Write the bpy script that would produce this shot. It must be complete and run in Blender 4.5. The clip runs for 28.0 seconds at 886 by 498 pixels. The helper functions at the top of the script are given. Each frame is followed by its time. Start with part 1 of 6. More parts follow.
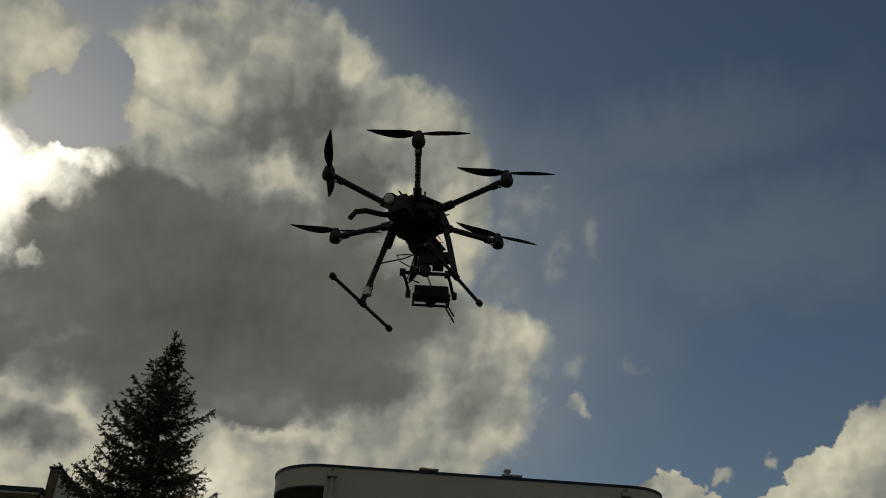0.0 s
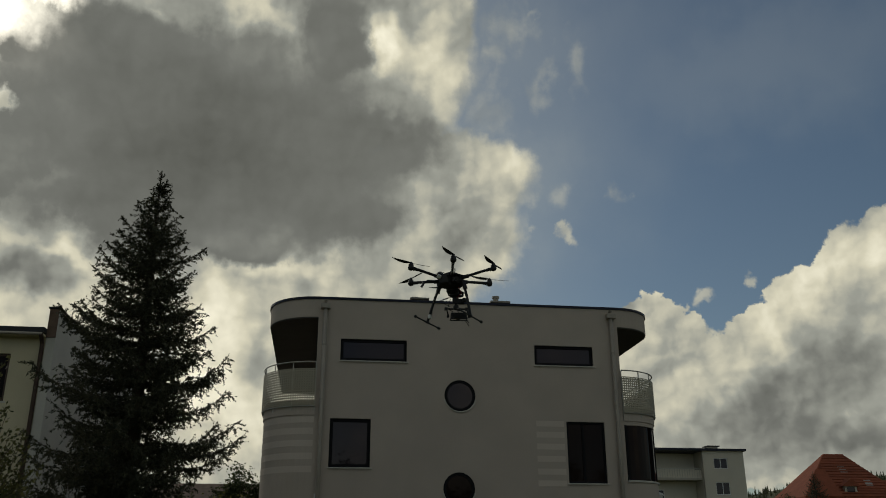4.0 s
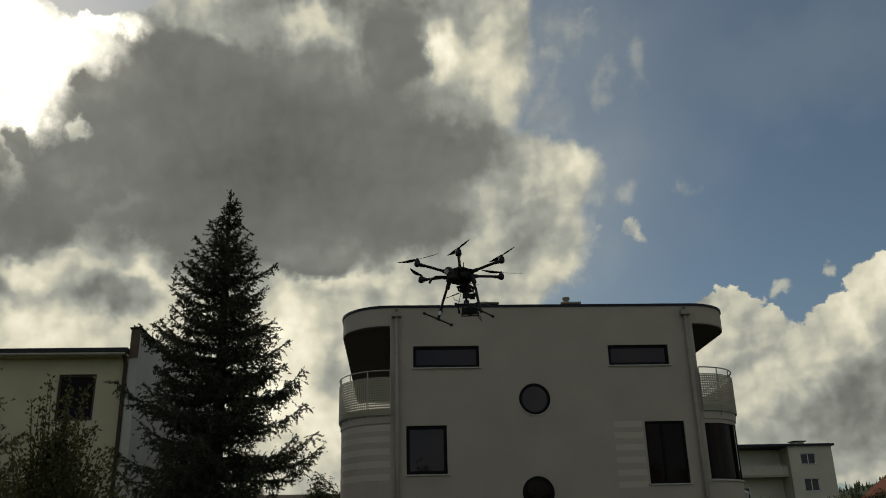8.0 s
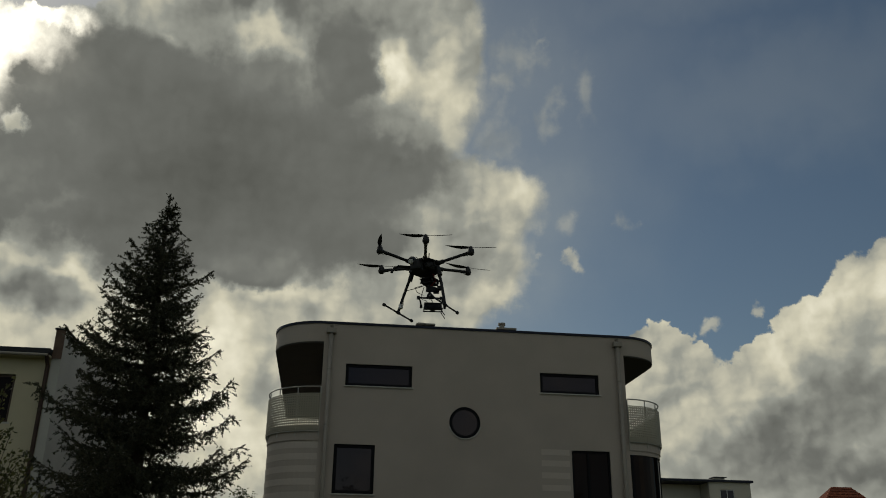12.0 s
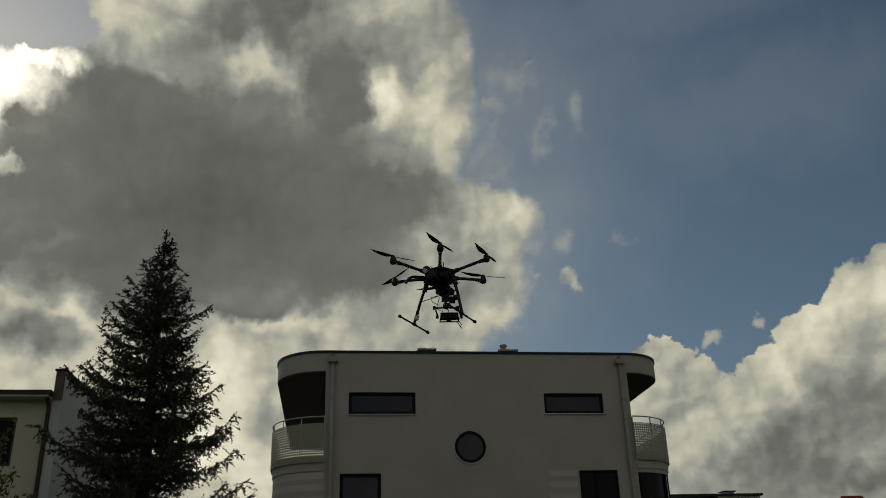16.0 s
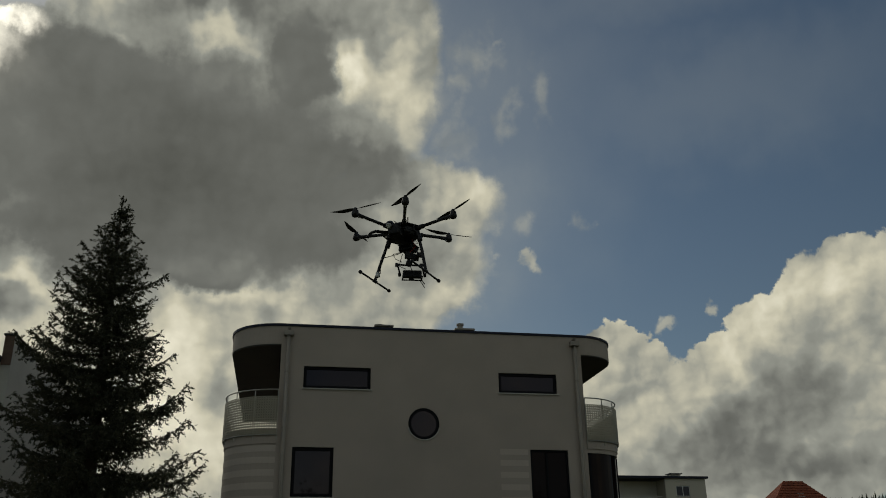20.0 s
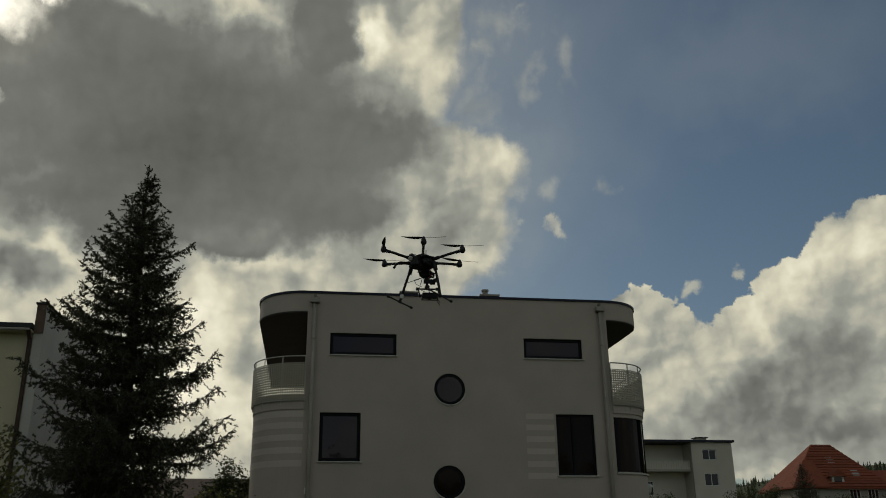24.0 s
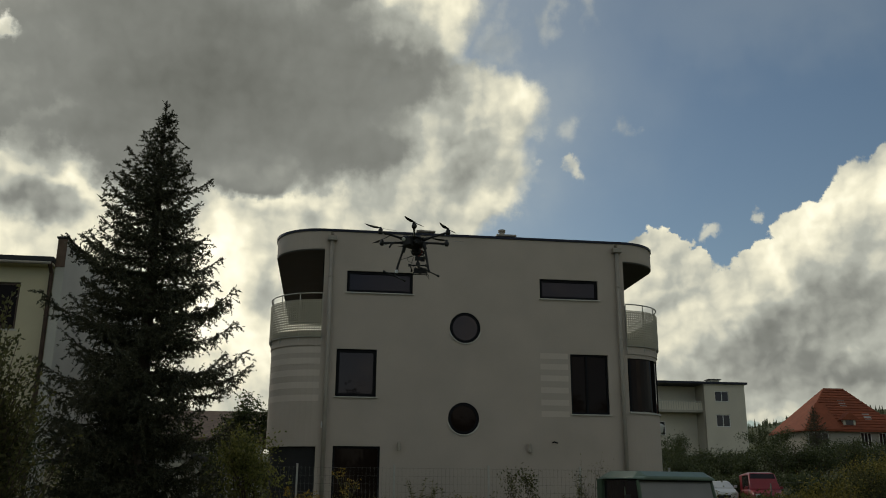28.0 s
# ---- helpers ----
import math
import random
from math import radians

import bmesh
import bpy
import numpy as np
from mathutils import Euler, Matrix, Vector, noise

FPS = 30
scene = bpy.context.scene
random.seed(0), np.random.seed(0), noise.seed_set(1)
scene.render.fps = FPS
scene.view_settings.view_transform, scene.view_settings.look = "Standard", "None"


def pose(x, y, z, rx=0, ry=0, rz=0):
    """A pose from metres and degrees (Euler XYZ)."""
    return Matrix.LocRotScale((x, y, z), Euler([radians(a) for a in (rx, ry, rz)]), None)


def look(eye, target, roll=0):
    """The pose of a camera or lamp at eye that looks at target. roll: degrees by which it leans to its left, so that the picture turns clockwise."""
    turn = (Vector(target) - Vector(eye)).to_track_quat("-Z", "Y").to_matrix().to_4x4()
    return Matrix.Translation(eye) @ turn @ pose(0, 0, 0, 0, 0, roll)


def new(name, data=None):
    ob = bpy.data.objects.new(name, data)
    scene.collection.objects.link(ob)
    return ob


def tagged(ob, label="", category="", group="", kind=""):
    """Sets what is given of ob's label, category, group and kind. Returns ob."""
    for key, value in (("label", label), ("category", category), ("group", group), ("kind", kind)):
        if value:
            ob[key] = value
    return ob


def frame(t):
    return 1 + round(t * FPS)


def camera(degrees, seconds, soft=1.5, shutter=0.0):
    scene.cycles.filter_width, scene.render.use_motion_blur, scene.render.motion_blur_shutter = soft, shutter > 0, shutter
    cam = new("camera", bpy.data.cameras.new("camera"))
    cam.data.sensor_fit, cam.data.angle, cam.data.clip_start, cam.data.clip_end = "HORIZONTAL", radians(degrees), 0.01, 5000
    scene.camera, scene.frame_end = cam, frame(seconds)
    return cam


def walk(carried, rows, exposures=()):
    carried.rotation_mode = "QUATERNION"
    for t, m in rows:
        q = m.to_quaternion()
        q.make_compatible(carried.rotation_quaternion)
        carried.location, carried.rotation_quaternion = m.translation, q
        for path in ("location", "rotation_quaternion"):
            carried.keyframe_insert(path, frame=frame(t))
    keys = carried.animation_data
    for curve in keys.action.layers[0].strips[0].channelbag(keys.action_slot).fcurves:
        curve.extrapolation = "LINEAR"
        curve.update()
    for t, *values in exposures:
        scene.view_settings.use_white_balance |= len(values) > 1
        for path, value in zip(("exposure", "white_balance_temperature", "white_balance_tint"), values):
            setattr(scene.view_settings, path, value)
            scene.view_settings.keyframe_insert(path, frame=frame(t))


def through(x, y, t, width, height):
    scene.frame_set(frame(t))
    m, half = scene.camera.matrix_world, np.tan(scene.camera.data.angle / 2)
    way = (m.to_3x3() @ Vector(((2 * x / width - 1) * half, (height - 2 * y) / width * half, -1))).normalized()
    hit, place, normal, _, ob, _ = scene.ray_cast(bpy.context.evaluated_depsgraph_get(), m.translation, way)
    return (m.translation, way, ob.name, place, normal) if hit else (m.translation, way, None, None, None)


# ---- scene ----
cam = camera(54.11, 28.0, soft=1.0)
EYE = 1.65
PATH = [
    (0.0, pose(0, 0, EYE, 121.29, -1.68, -7.91)),
    (0.5, pose(0, 0, EYE, 119.83, -0.61, -4.21)),
    (1.0, pose(0, 0, EYE, 117.93, 1.39, -4.41)),
    (1.5, pose(0, 0, EYE, 114.37, -0.42, -9.56)),
    (2.0, pose(0, 0, EYE, 115.74, 0.28, -7.41)),
    (2.5, pose(0, 0, EYE, 112.32, -1.51, -9.15)),
    (3.0, pose(0, 0, EYE, 109.29, 2.00, -10.82)),
    (3.5, pose(0, 0, EYE, 110.49, 0.40, -8.76)),
    (5.5, pose(0, 0, EYE, 108.88, 0.66, -6.01)),
    (6.0, pose(0, 0, EYE, 108.93, 0.56, -4.82)),
    (6.5, pose(0, 0, EYE, 109.26, 0.76, -4.29)),
    (7.0, pose(0, 0, EYE, 109.55, 0.72, -2.07)),
    (7.5, pose(0, 0, EYE, 110.07, 1.27, -0.94)),
    (8.0, pose(0, 0, EYE, 110.66, 1.32, -2.86)),
    (8.5, pose(0, 0, EYE, 110.86, 1.36, -2.81)),
    (9.0, pose(0, 0, EYE, 111.70, 1.77, -1.70)),
    (9.5, pose(0, 0, EYE, 111.35, 1.35, -3.42)),
    (10.0, pose(0, 0, EYE, 111.69, 0.92, -2.44)),
    (10.5, pose(0, 0, EYE, 111.00, -0.13, -4.76)),
    (11.0, pose(0, 0, EYE, 111.00, -0.53, -7.47)),
    (11.5, pose(0, 0, EYE, 111.87, -0.72, -7.77)),
    (13.5, pose(0, 0, EYE, 112.08, -0.29, -8.49)),
    (14.0, pose(0, 0, EYE, 113.70, -1.65, -10.40)),
    (14.5, pose(0, 0, EYE, 114.31, -2.31, -9.89)),
    (15.0, pose(0, 0, EYE, 113.01, 0.66, -11.00)),
    (15.5, pose(0, 0, EYE, 113.77, 1.28, -9.84)),
    (16.0, pose(0, 0, EYE, 113.57, 1.68, -7.05)),
    (16.5, pose(0, 0, EYE, 114.18, 1.83, -8.38)),
    (17.0, pose(0, 0, EYE, 114.72, 1.80, -8.60)),
    (17.5, pose(0, 0, EYE, 114.63, 0.58, -7.83)),
    (18.0, pose(0, 0, EYE, 113.68, 0.20, -8.46)),
    (18.5, pose(0, 0, EYE, 113.34, -0.72, -9.80)),
    (19.0, pose(0, 0, EYE, 112.59, -1.10, -9.92)),
    (19.5, pose(0, 0, EYE, 112.48, -0.04, -10.58)),
    (20.0, pose(0, 0, EYE, 112.03, 0.73, -10.29)),
    (20.5, pose(0, 0, EYE, 112.82, -0.69, -9.13)),
    (21.0, pose(0, 0, EYE, 113.12, -0.66, -8.51)),
    (21.5, pose(0, 0, EYE, 114.86, -0.18, -7.95)),
    (23.5, pose(0, 0, EYE, 111.38, -0.14, -8.62)),
    (24.0, pose(0, 0, EYE, 109.83, 0.64, -8.60)),
    (24.5, pose(0, 0, EYE, 107.91, -0.47, -8.73)),
    (25.0, pose(0, 0, EYE, 108.30, -1.71, -10.47)),
    (25.5, pose(0, 0, EYE, 107.10, -1.64, -9.20)),
    (26.0, pose(0, 0, EYE, 106.70, -0.58, -7.72)),
    (26.5, pose(0, 0, EYE, 104.85, -0.12, -8.63)),
    (27.0, pose(0, 0, EYE, 102.52, 3.83, -6.49)),
    (27.5, pose(0, 0, EYE, 107.08, -1.54, -8.41)),
    (28.0, pose(0, 0, EYE, 105.84, -0.41, -7.76)),
]
EXPOSURES = [(0.0, -0.45), (1.0, -0.42), (3.0, -0.2), (6.0, 0.12), (8.0, 0.06), (11.0, -0.12), (14.0, -0.20), (17.0, -0.22), (20.0, -0.25), (24.0, -0.08), (25.0, 0.22), (26.0, 0.34), (28.0, 0.42)]
walk(cam, PATH, EXPOSURES)

# ---- sky, clouds and sun ----
SUN_AZ, SUN_EL = -28.0, 30.5      # degrees, azimuth to the right of +y

world = bpy.data.worlds.new("sky")
scene.world = world
world.use_nodes = True
wt = world.node_tree
wt.nodes.clear()


def wmath(op, a, b=None, c=None, clamp=False):
    n = wt.nodes.new("ShaderNodeMath")
    n.operation, n.use_clamp = op, clamp
    for i, v in enumerate((a, b, c)):
        if v is None:
            continue
        if isinstance(v, (int, float)):
            n.inputs[i].default_value = v
        else:
            wt.links.new(v, n.inputs[i])
    return n.outputs[0]


def wvec(op, a, b=None, scale=None):
    n = wt.nodes.new("ShaderNodeVectorMath")
    n.operation = op
    for i, v in enumerate((a, b)):
        if v is None:
            continue
        if isinstance(v, tuple):
            n.inputs[i].default_value = v
        else:
            wt.links.new(v, n.inputs[i])
    if scale is not None:
        n.inputs["Scale"].default_value = scale
    return n.outputs["Value"] if op in ("LENGTH", "DOT_PRODUCT") else n.outputs["Vector"]


def wnoise(vec, scale, detail, rough=0.55, dims="2D"):
    n = wt.nodes.new("ShaderNodeTexNoise")
    n.noise_dimensions = dims
    n.inputs["Scale"].default_value, n.inputs["Detail"].default_value, n.inputs["Roughness"].default_value = scale, detail, rough
    wt.links.new(vec, n.inputs["Vector"])
    return n


def billow(vec, scale, detail=4.0):
    """Rounded heaps, as on the tops of cumulus clouds."""
    n = wt.nodes.new("ShaderNodeTexVoronoi")
    n.voronoi_dimensions, n.feature, n.normalize = "2D", "F1", True
    n.inputs["Scale"].default_value, n.inputs["Detail"].default_value, n.inputs["Roughness"].default_value = scale, detail, 0.55
    wt.links.new(vec, n.inputs["Vector"])
    return wmath("SUBTRACT", 1.0, n.outputs["Distance"])


def wsmooth(v, lo, hi):
    n = wt.nodes.new("ShaderNodeMapRange")
    n.interpolation_type = "SMOOTHSTEP"
    n.inputs["From Min"].default_value, n.inputs["From Max"].default_value = lo, hi
    wt.links.new(v, n.inputs["Value"])
    return n.outputs["Result"]


def wmix(f, a, b):
    n = wt.nodes.new("ShaderNodeMix")
    n.data_type = "RGBA"
    for sock, v in ((n.inputs[0], f), (n.inputs[6], a), (n.inputs[7], b)):
        if isinstance(v, tuple):
            sock.default_value = (*v, 1)
        elif isinstance(v, (int, float)):
            sock.default_value = v
        else:
            wt.links.new(v, sock)
    return n.outputs[2]


coord = wt.nodes.new("ShaderNodeTexCoord").outputs["Generated"]
sep = wt.nodes.new("ShaderNodeSeparateXYZ")
wt.links.new(wvec("NORMALIZE", coord), sep.inputs[0])
azimuth = wmath("MULTIPLY", wmath("ARCTAN2", sep.outputs[0], sep.outputs[1]), 57.2958)
elevation = wmath("MULTIPLY", wmath("ARCSINE", sep.outputs[2]), 57.2958)
comb = wt.nodes.new("ShaderNodeCombineXYZ")
wt.links.new(azimuth, comb.inputs[0])
wt.links.new(elevation, comb.inputs[1])
plain = comb.outputs[0]
# the cloud outlines are broken up at two scales
w1 = wvec("SCALE", wvec("SUBTRACT", wnoise(plain, 0.10, 2).outputs["Color"], (0.5, 0.5, 0.5)), scale=2.0)
w2 = wvec("SCALE", wvec("SUBTRACT", wnoise(plain, 0.38, 7, 0.60).outputs["Color"], (0.5, 0.5, 0.5)), scale=2.5)
w3 = wvec("SCALE", wvec("SUBTRACT", wnoise(plain, 0.30, 3, 0.5).outputs["Color"], (0.5, 0.5, 0.5)), scale=4.0)
warped = wvec("ADD", plain, wvec("ADD", w1, w2))
soft_warp = wvec("ADD", plain, wvec("ADD", wvec("SCALE", w1, scale=1.2), wvec("ADD", w3, wvec("SCALE", w2, scale=0.35))))
dark_warp = wvec("ADD", plain, wvec("ADD", wvec("SCALE", w1, scale=0.8), wvec("ADD", wvec("SCALE", w3, scale=0.6), wvec("SCALE", w2, scale=1.1))))
# true angles across the sky, so that billows stay as wide as they are high
level = wt.nodes.new("ShaderNodeCombineXYZ")
wt.links.new(wmath("MULTIPLY", azimuth, wmath("COSINE", wmath("MULTIPLY", elevation, 0.0174533))), level.inputs[0])
wt.links.new(elevation, level.inputs[1])
even = level.outputs[0]
heap_co = wvec("ADD", even, wvec("SCALE", w2, scale=0.45))


def reach(vec, az, el, rx, ry):
    """How far from the middle of an oval cloud mass a direction lies: 0 in its middle, 1 on its outline."""
    n = wt.nodes.new("ShaderNodeVectorMath")
    n.operation = "MULTIPLY_ADD"
    wt.links.new(vec, n.inputs[0])
    n.inputs[1].default_value = (1 / rx, 1 / ry, 0)
    n.inputs[2].default_value = (-az / rx, -el / ry, 0)
    return wvec("LENGTH", n.outputs[0])


def union(vec, ovals, soft=0.25):
    """How far inside the joint outline of several oval masses: 1 in the middle of one, 0 on the outline."""
    out = None
    for oval in ovals:
        f = reach(vec, *oval)
        out = f if out is None else wmath("SMOOTH_MIN", out, f, soft)
    return wmath("SUBTRACT", 1.0, out)


cover = union(warped, [
    (-12.0, 25.8, 16.9, 9.7), (-23.4, 23.4, 5.8, 6.0), (-4.2, 32.8, 13.3, 6.7), (5.0, 31.8, 3.7, 6.1),
    (8.2, 24.8, 6.1, 3.1), (8.2, 20.5, 5.5, 3.2), (0.0, 19.6, 10.1, 4.4), (-15.0, 17.0, 18.5, 4.9),
    (-17.5, 7.9, 22.8, 8.6), (-10.0, 39.9, 10.2, 6.0), (-15.2, 38.8, 4.5, 3.7), (-4.7, 42.8, 5.2, 2.4),
    (3.4, 38.4, 4.5, 3.6), (7.0, 35.0, 3.4, 5.2), (-27.0, 38.3, 5.3, 3.3), (-25.6, 29.5, 7.2, 3.7),
    (-34.2, 29.8, 7.2, 8.8), (-29.8, 35.5, 3.5, 3.7),
])
blue_gap = union(warped, [
    (-20.8, 38.2, 1.9, 2.0), (-21.9, 35.1, 3.3, 1.4), (-23.4, 36.5, 1.9, 1.0)
], 0.1)
heap = union(warped, [
    (22.1, 15.1, 2.3, 2.0), (23.5, 13.7, 2.1, 2.2), (26.7, 11.7, 2.1, 1.7), (29.2, 13.0, 2.3, 2.1),
    (32.0, 14.7, 2.6, 3.0), (35.0, 16.1, 2.8, 3.8), (29.8, 8.9, 9.9, 4.8), (23.1, 10.3, 4.6, 4.6),
    (35.3, 11.2, 5.1, 5.6), (37.1, 18.0, 3.0, 2.9), (37.0, 17.1, 3.5, 3.2), (40.2, 16.9, 4.0, 3.4),
    (43.5, 15.6, 5.6, 5.7),
], 0.10)
small = union(warped, [
    (16.8, 21.0, 0.8, 0.6), (16.5, 21.3, 0.5, 0.4), (25.5, 16.3, 1.0, 0.4), (25.1, 16.1, 0.6, 0.5),
    (29.1, 17.0, 0.4, 0.5),
], 0.05)
wisps = union(warped, [
    (16.5, 23.6, 0.9, 1.2), (20.1, 23.5, 0.6, 0.7), (14.9, 21.5, 0.5, 0.3), (11.9, 32.8, 1.4, 1.1),
    (15.5, 31.0, 1.2, 1.6), (18.1, 32.0, 1.1, 2.6), (14.9, 34.8, 0.9, 0.4), (12.0, 19.6, 1.8, 1.1),
    (11.0, 28.9, 2.9, 3.3), (13.2, 34.4, 2.6, 1.7),
], 0.1)
streak = union(soft_warp, [(24, 37.5, 13, 3.0), (18, 33, 10, 5), (30, 30, 14, 4), (17, 27, 7, 8)], 0.3)
dark = union(dark_warp, [
    (-11.3, 27.0, 11.2, 7.0), (-3.3, 26.7, 10.5, 6.0), (-17.9, 27.5, 6.7, 4.8), (-16.4, 31.4, 4.6, 2.7),
    (-8.3, 31.0, 7.4, 2.8), (-0.4, 33.2, 2.7, 3.4), (-22.2, 23.6, 3.9, 3.0), (3.4, 26.7, 4.5, 2.6),
    (0.8, 22.6, 3.8, 2.7), (-9.8, 21.6, 11.6, 2.6), (-5.7, 20.0, 3.7, 1.6), (-21.4, 29.1, 1.7, 1.3),
    (-25.5, 25.1, 1.2, 1.7), (-27.8, 22.7, 2.8, 3.8), (-23.7, 21.1, 3.0, 1.7),
], 0.2)
patch = union(soft_warp, [(-18.4, 16.7, 2.5, 1.4), (-24.8, 19.5, 2.2, 1.0), (-26.2, 16.6, 2.1, 1.3)], 0.2)
# fair-weather clouds all round the rest of the sky
rest = wsmooth(wnoise(wvec("NORMALIZE", coord), 2.2, 7, 0.55, "3D").outputs["Fac"], 0.44, 0.66)
away = wmath("MAXIMUM", wsmooth(wmath("ABSOLUTE", azimuth), 58.0, 80.0), wsmooth(elevation, 52.0, 62.0))
rest = wmath("MULTIPLY", rest, away)

puffs = billow(heap_co, 0.24, 2.4)
puffs_sunward = billow(wvec("ADD", heap_co, (-0.55, 0.40, 0)), 0.24, 2.4)
relief = wmath("SUBTRACT", puffs, puffs_sunward)
fold_co = wvec("ADD", even, wvec("SCALE", w2, scale=0.28))
fold = wmath("SUBTRACT", wnoise(fold_co, 0.20, 5, 0.52).outputs["Fac"], wnoise(wvec("ADD", fold_co, (-1.1, 0.8, 0)), 0.20, 5, 0.52).outputs["Fac"])
fine = wnoise(plain, 0.7, 6, 0.55).outputs["Fac"]
knobs = wmath("SUBTRACT", billow(heap_co, 0.62, 2.0), billow(wvec("ADD", heap_co, (-0.30, 0.26, 0)), 0.62, 2.0))
lump = wmath("SUBTRACT", wnoise(wvec("ADD", even, wvec("SCALE", w3, scale=0.8)), 0.17, 5, 0.5).outputs["Fac"], 0.5)
bulge = wmath("SUBTRACT", puffs, 0.62)
cover = wmath("SUBTRACT", cover, wmath("MULTIPLY", wsmooth(blue_gap, -0.35, 0.35), 0.9))
a_cover = wsmooth(wmath("MULTIPLY_ADD", bulge, 0.34, cover), -0.20, 0.15)
a_heap = wsmooth(wmath("MULTIPLY_ADD", bulge, 0.42, heap), 0.0, 0.08)
a_small = wmath("MULTIPLY", wsmooth(wmath("MULTIPLY_ADD", bulge, 0.5, small), 0.0, 0.8), 0.75)
a_wisp = wmath("MULTIPLY", wsmooth(wmath("MULTIPLY_ADD", wmath("SUBTRACT", fine, 0.5), 1.6, wisps), -0.1, 1.2), 0.34)
a_veil = wmath("ADD", wmath("MULTIPLY", wsmooth(streak, -0.6, 1.0), 0.14), wmath("MULTIPLY", wsmooth(cover, -1.0, 0.0), 0.20))
solid = wmath("MAXIMUM", wmath("MAXIMUM", a_cover, a_heap), wmath("MAXIMUM", wmath("MAXIMUM", a_small, a_wisp), rest))
# thickness: thin rims let the sun through, thick middles stay grey
thick = wsmooth(wmath("ADD", wmath("MULTIPLY_ADD", bulge, 0.46, dark), wmath("MULTIPLY", lump, 0.30)), -0.28, 0.46)
gap = wsmooth(reach(warped, -22.0, 26.5, 1.15, 0.95), 1.0, 0.5)
thick = wmath("MULTIPLY", thick, wmath("SUBTRACT", 1.0, gap))


def brighter(value, az, el, rx, ry, by):
    """Add a soft-edged lighter (or darker) region to a tone."""
    return wmath("MULTIPLY_ADD", wsmooth(reach(soft_warp, az, el, rx, ry), 1.35, 0.25), by, value)


# sunlit billows and their shaded sides
tone = wmath("MULTIPLY_ADD", a_heap, 0.03, 0.54)
tone = brighter(tone, -12.8, 33.3, 1.3, 0.6, 0.34)
tone = brighter(tone, -7.3, 35.3, 3.0, 1.1, 0.14)
tone = brighter(tone, 2.5, 33.2, 1.5, 1.6, 0.2)
tone = brighter(tone, 7.0, 33.1, 1.9, 2.5, 0.17)
tone = brighter(tone, 3.0, 29.8, 1.7, 0.9, 0.22)
tone = brighter(tone, 7.7, 30.2, 1.4, 1.7, 0.12)
tone = brighter(tone, 5.7, 23.6, 2.1, 1.0, 0.2)
tone = brighter(tone, 9.3, 25.5, 2.0, 1.3, 0.1)
tone = brighter(tone, 13.2, 25.0, 1.4, 1.8, 0.12)
tone = brighter(tone, 6.2, 21.9, 1.8, 1.0, 0.08)
tone = brighter(tone, -3.1, 18.9, 5.1, 1.1, 0.22)
tone = brighter(tone, -23.2, 18.0, 2.1, 1.0, 0.2)
tone = brighter(tone, -20.7, 18.9, 2.2, 0.6, 0.14)
tone = brighter(tone, -16.2, 18.2, 2.0, 0.6, 0.18)
tone = brighter(tone, -23.8, 15.0, 3.1, 1.1, 0.14)
tone = brighter(tone, -7.5, 13.0, 2.6, 4.7, 0.22)
tone = brighter(tone, -5.1, 8.4, 1.8, 2.5, 0.2)
tone = brighter(tone, 11.8, 19.2, 1.7, 0.8, 0.1)
tone = brighter(tone, 6.0, 27.9, 2.7, 1.3, -0.16)
tone = brighter(tone, 8.2, 21.3, 2.6, 1.5, -0.12)
tone = brighter(tone, 10.6, 22.1, 2.1, 1.3, -0.1)
tone = brighter(tone, 5.4, 35.3, 1.9, 2.3, -0.1)
tone = brighter(tone, 0.1, 36.1, 3.6, 2.1, -0.22)
tone = brighter(tone, -3.8, 13.7, 3.4, 2.4, -0.1)
tone = brighter(tone, -16.9, 40.8, 2.9, 2.2, 0.22)
tone = brighter(tone, -12.9, 39.5, 2.8, 1.5, 0.18)
tone = brighter(tone, -16.1, 36.7, 3.2, 1.5, 0.14)
tone = brighter(tone, -1.4, 43.5, 1.7, 1.5, 0.22)
tone = brighter(tone, -5.3, 34.8, 2.9, 1.6, 0.16)
tone = brighter(tone, 3.6, 33.7, 1.6, 2.1, 0.16)
tone = brighter(tone, -26.2, 38.5, 5.0, 2.8, 0.2)
tone = brighter(tone, -6.5, 38.2, 5.0, 4.3, -0.27)
tone = brighter(tone, -2.9, 41.0, 2.4, 2.8, -0.17)
tone = brighter(tone, 1.8, 37.3, 4.1, 2.9, -0.13)
tone = brighter(tone, -10.6, 35.7, 3.0, 1.2, -0.16)
tone = brighter(tone, -9.8, 41.6, 2.3, 2.0, -0.08)
tone = brighter(tone, 22.0, 16.3, 1.4, 1.2, 0.16)
tone = brighter(tone, 32.2, 16.2, 2.0, 1.9, 0.14)
tone = brighter(tone, 35.4, 17.9, 2.2, 2.3, 0.18)
tone = brighter(tone, 26.5, 11.3, 2.4, 1.2, 0.1)
tone = brighter(tone, 27.1, 4.8, 2.3, 0.9, 0.18)
tone = brighter(tone, 29.2, 13.8, 1.7, 1.4, 0.08)
tone = brighter(tone, 22.8, 10.9, 2.1, 1.6, -0.15)
tone = brighter(tone, 33.5, 11.3, 4.3, 2.2, -0.22)
tone = brighter(tone, 29.4, 10.1, 2.9, 1.9, -0.17)
tone = brighter(tone, 26.4, 8.3, 4.4, 1.5, -0.2)
tone = brighter(tone, 31.5, 7.1, 5.0, 1.1, -0.12)
tone = brighter(tone, 25.1, 11.9, 1.6, 1.2, -0.1)
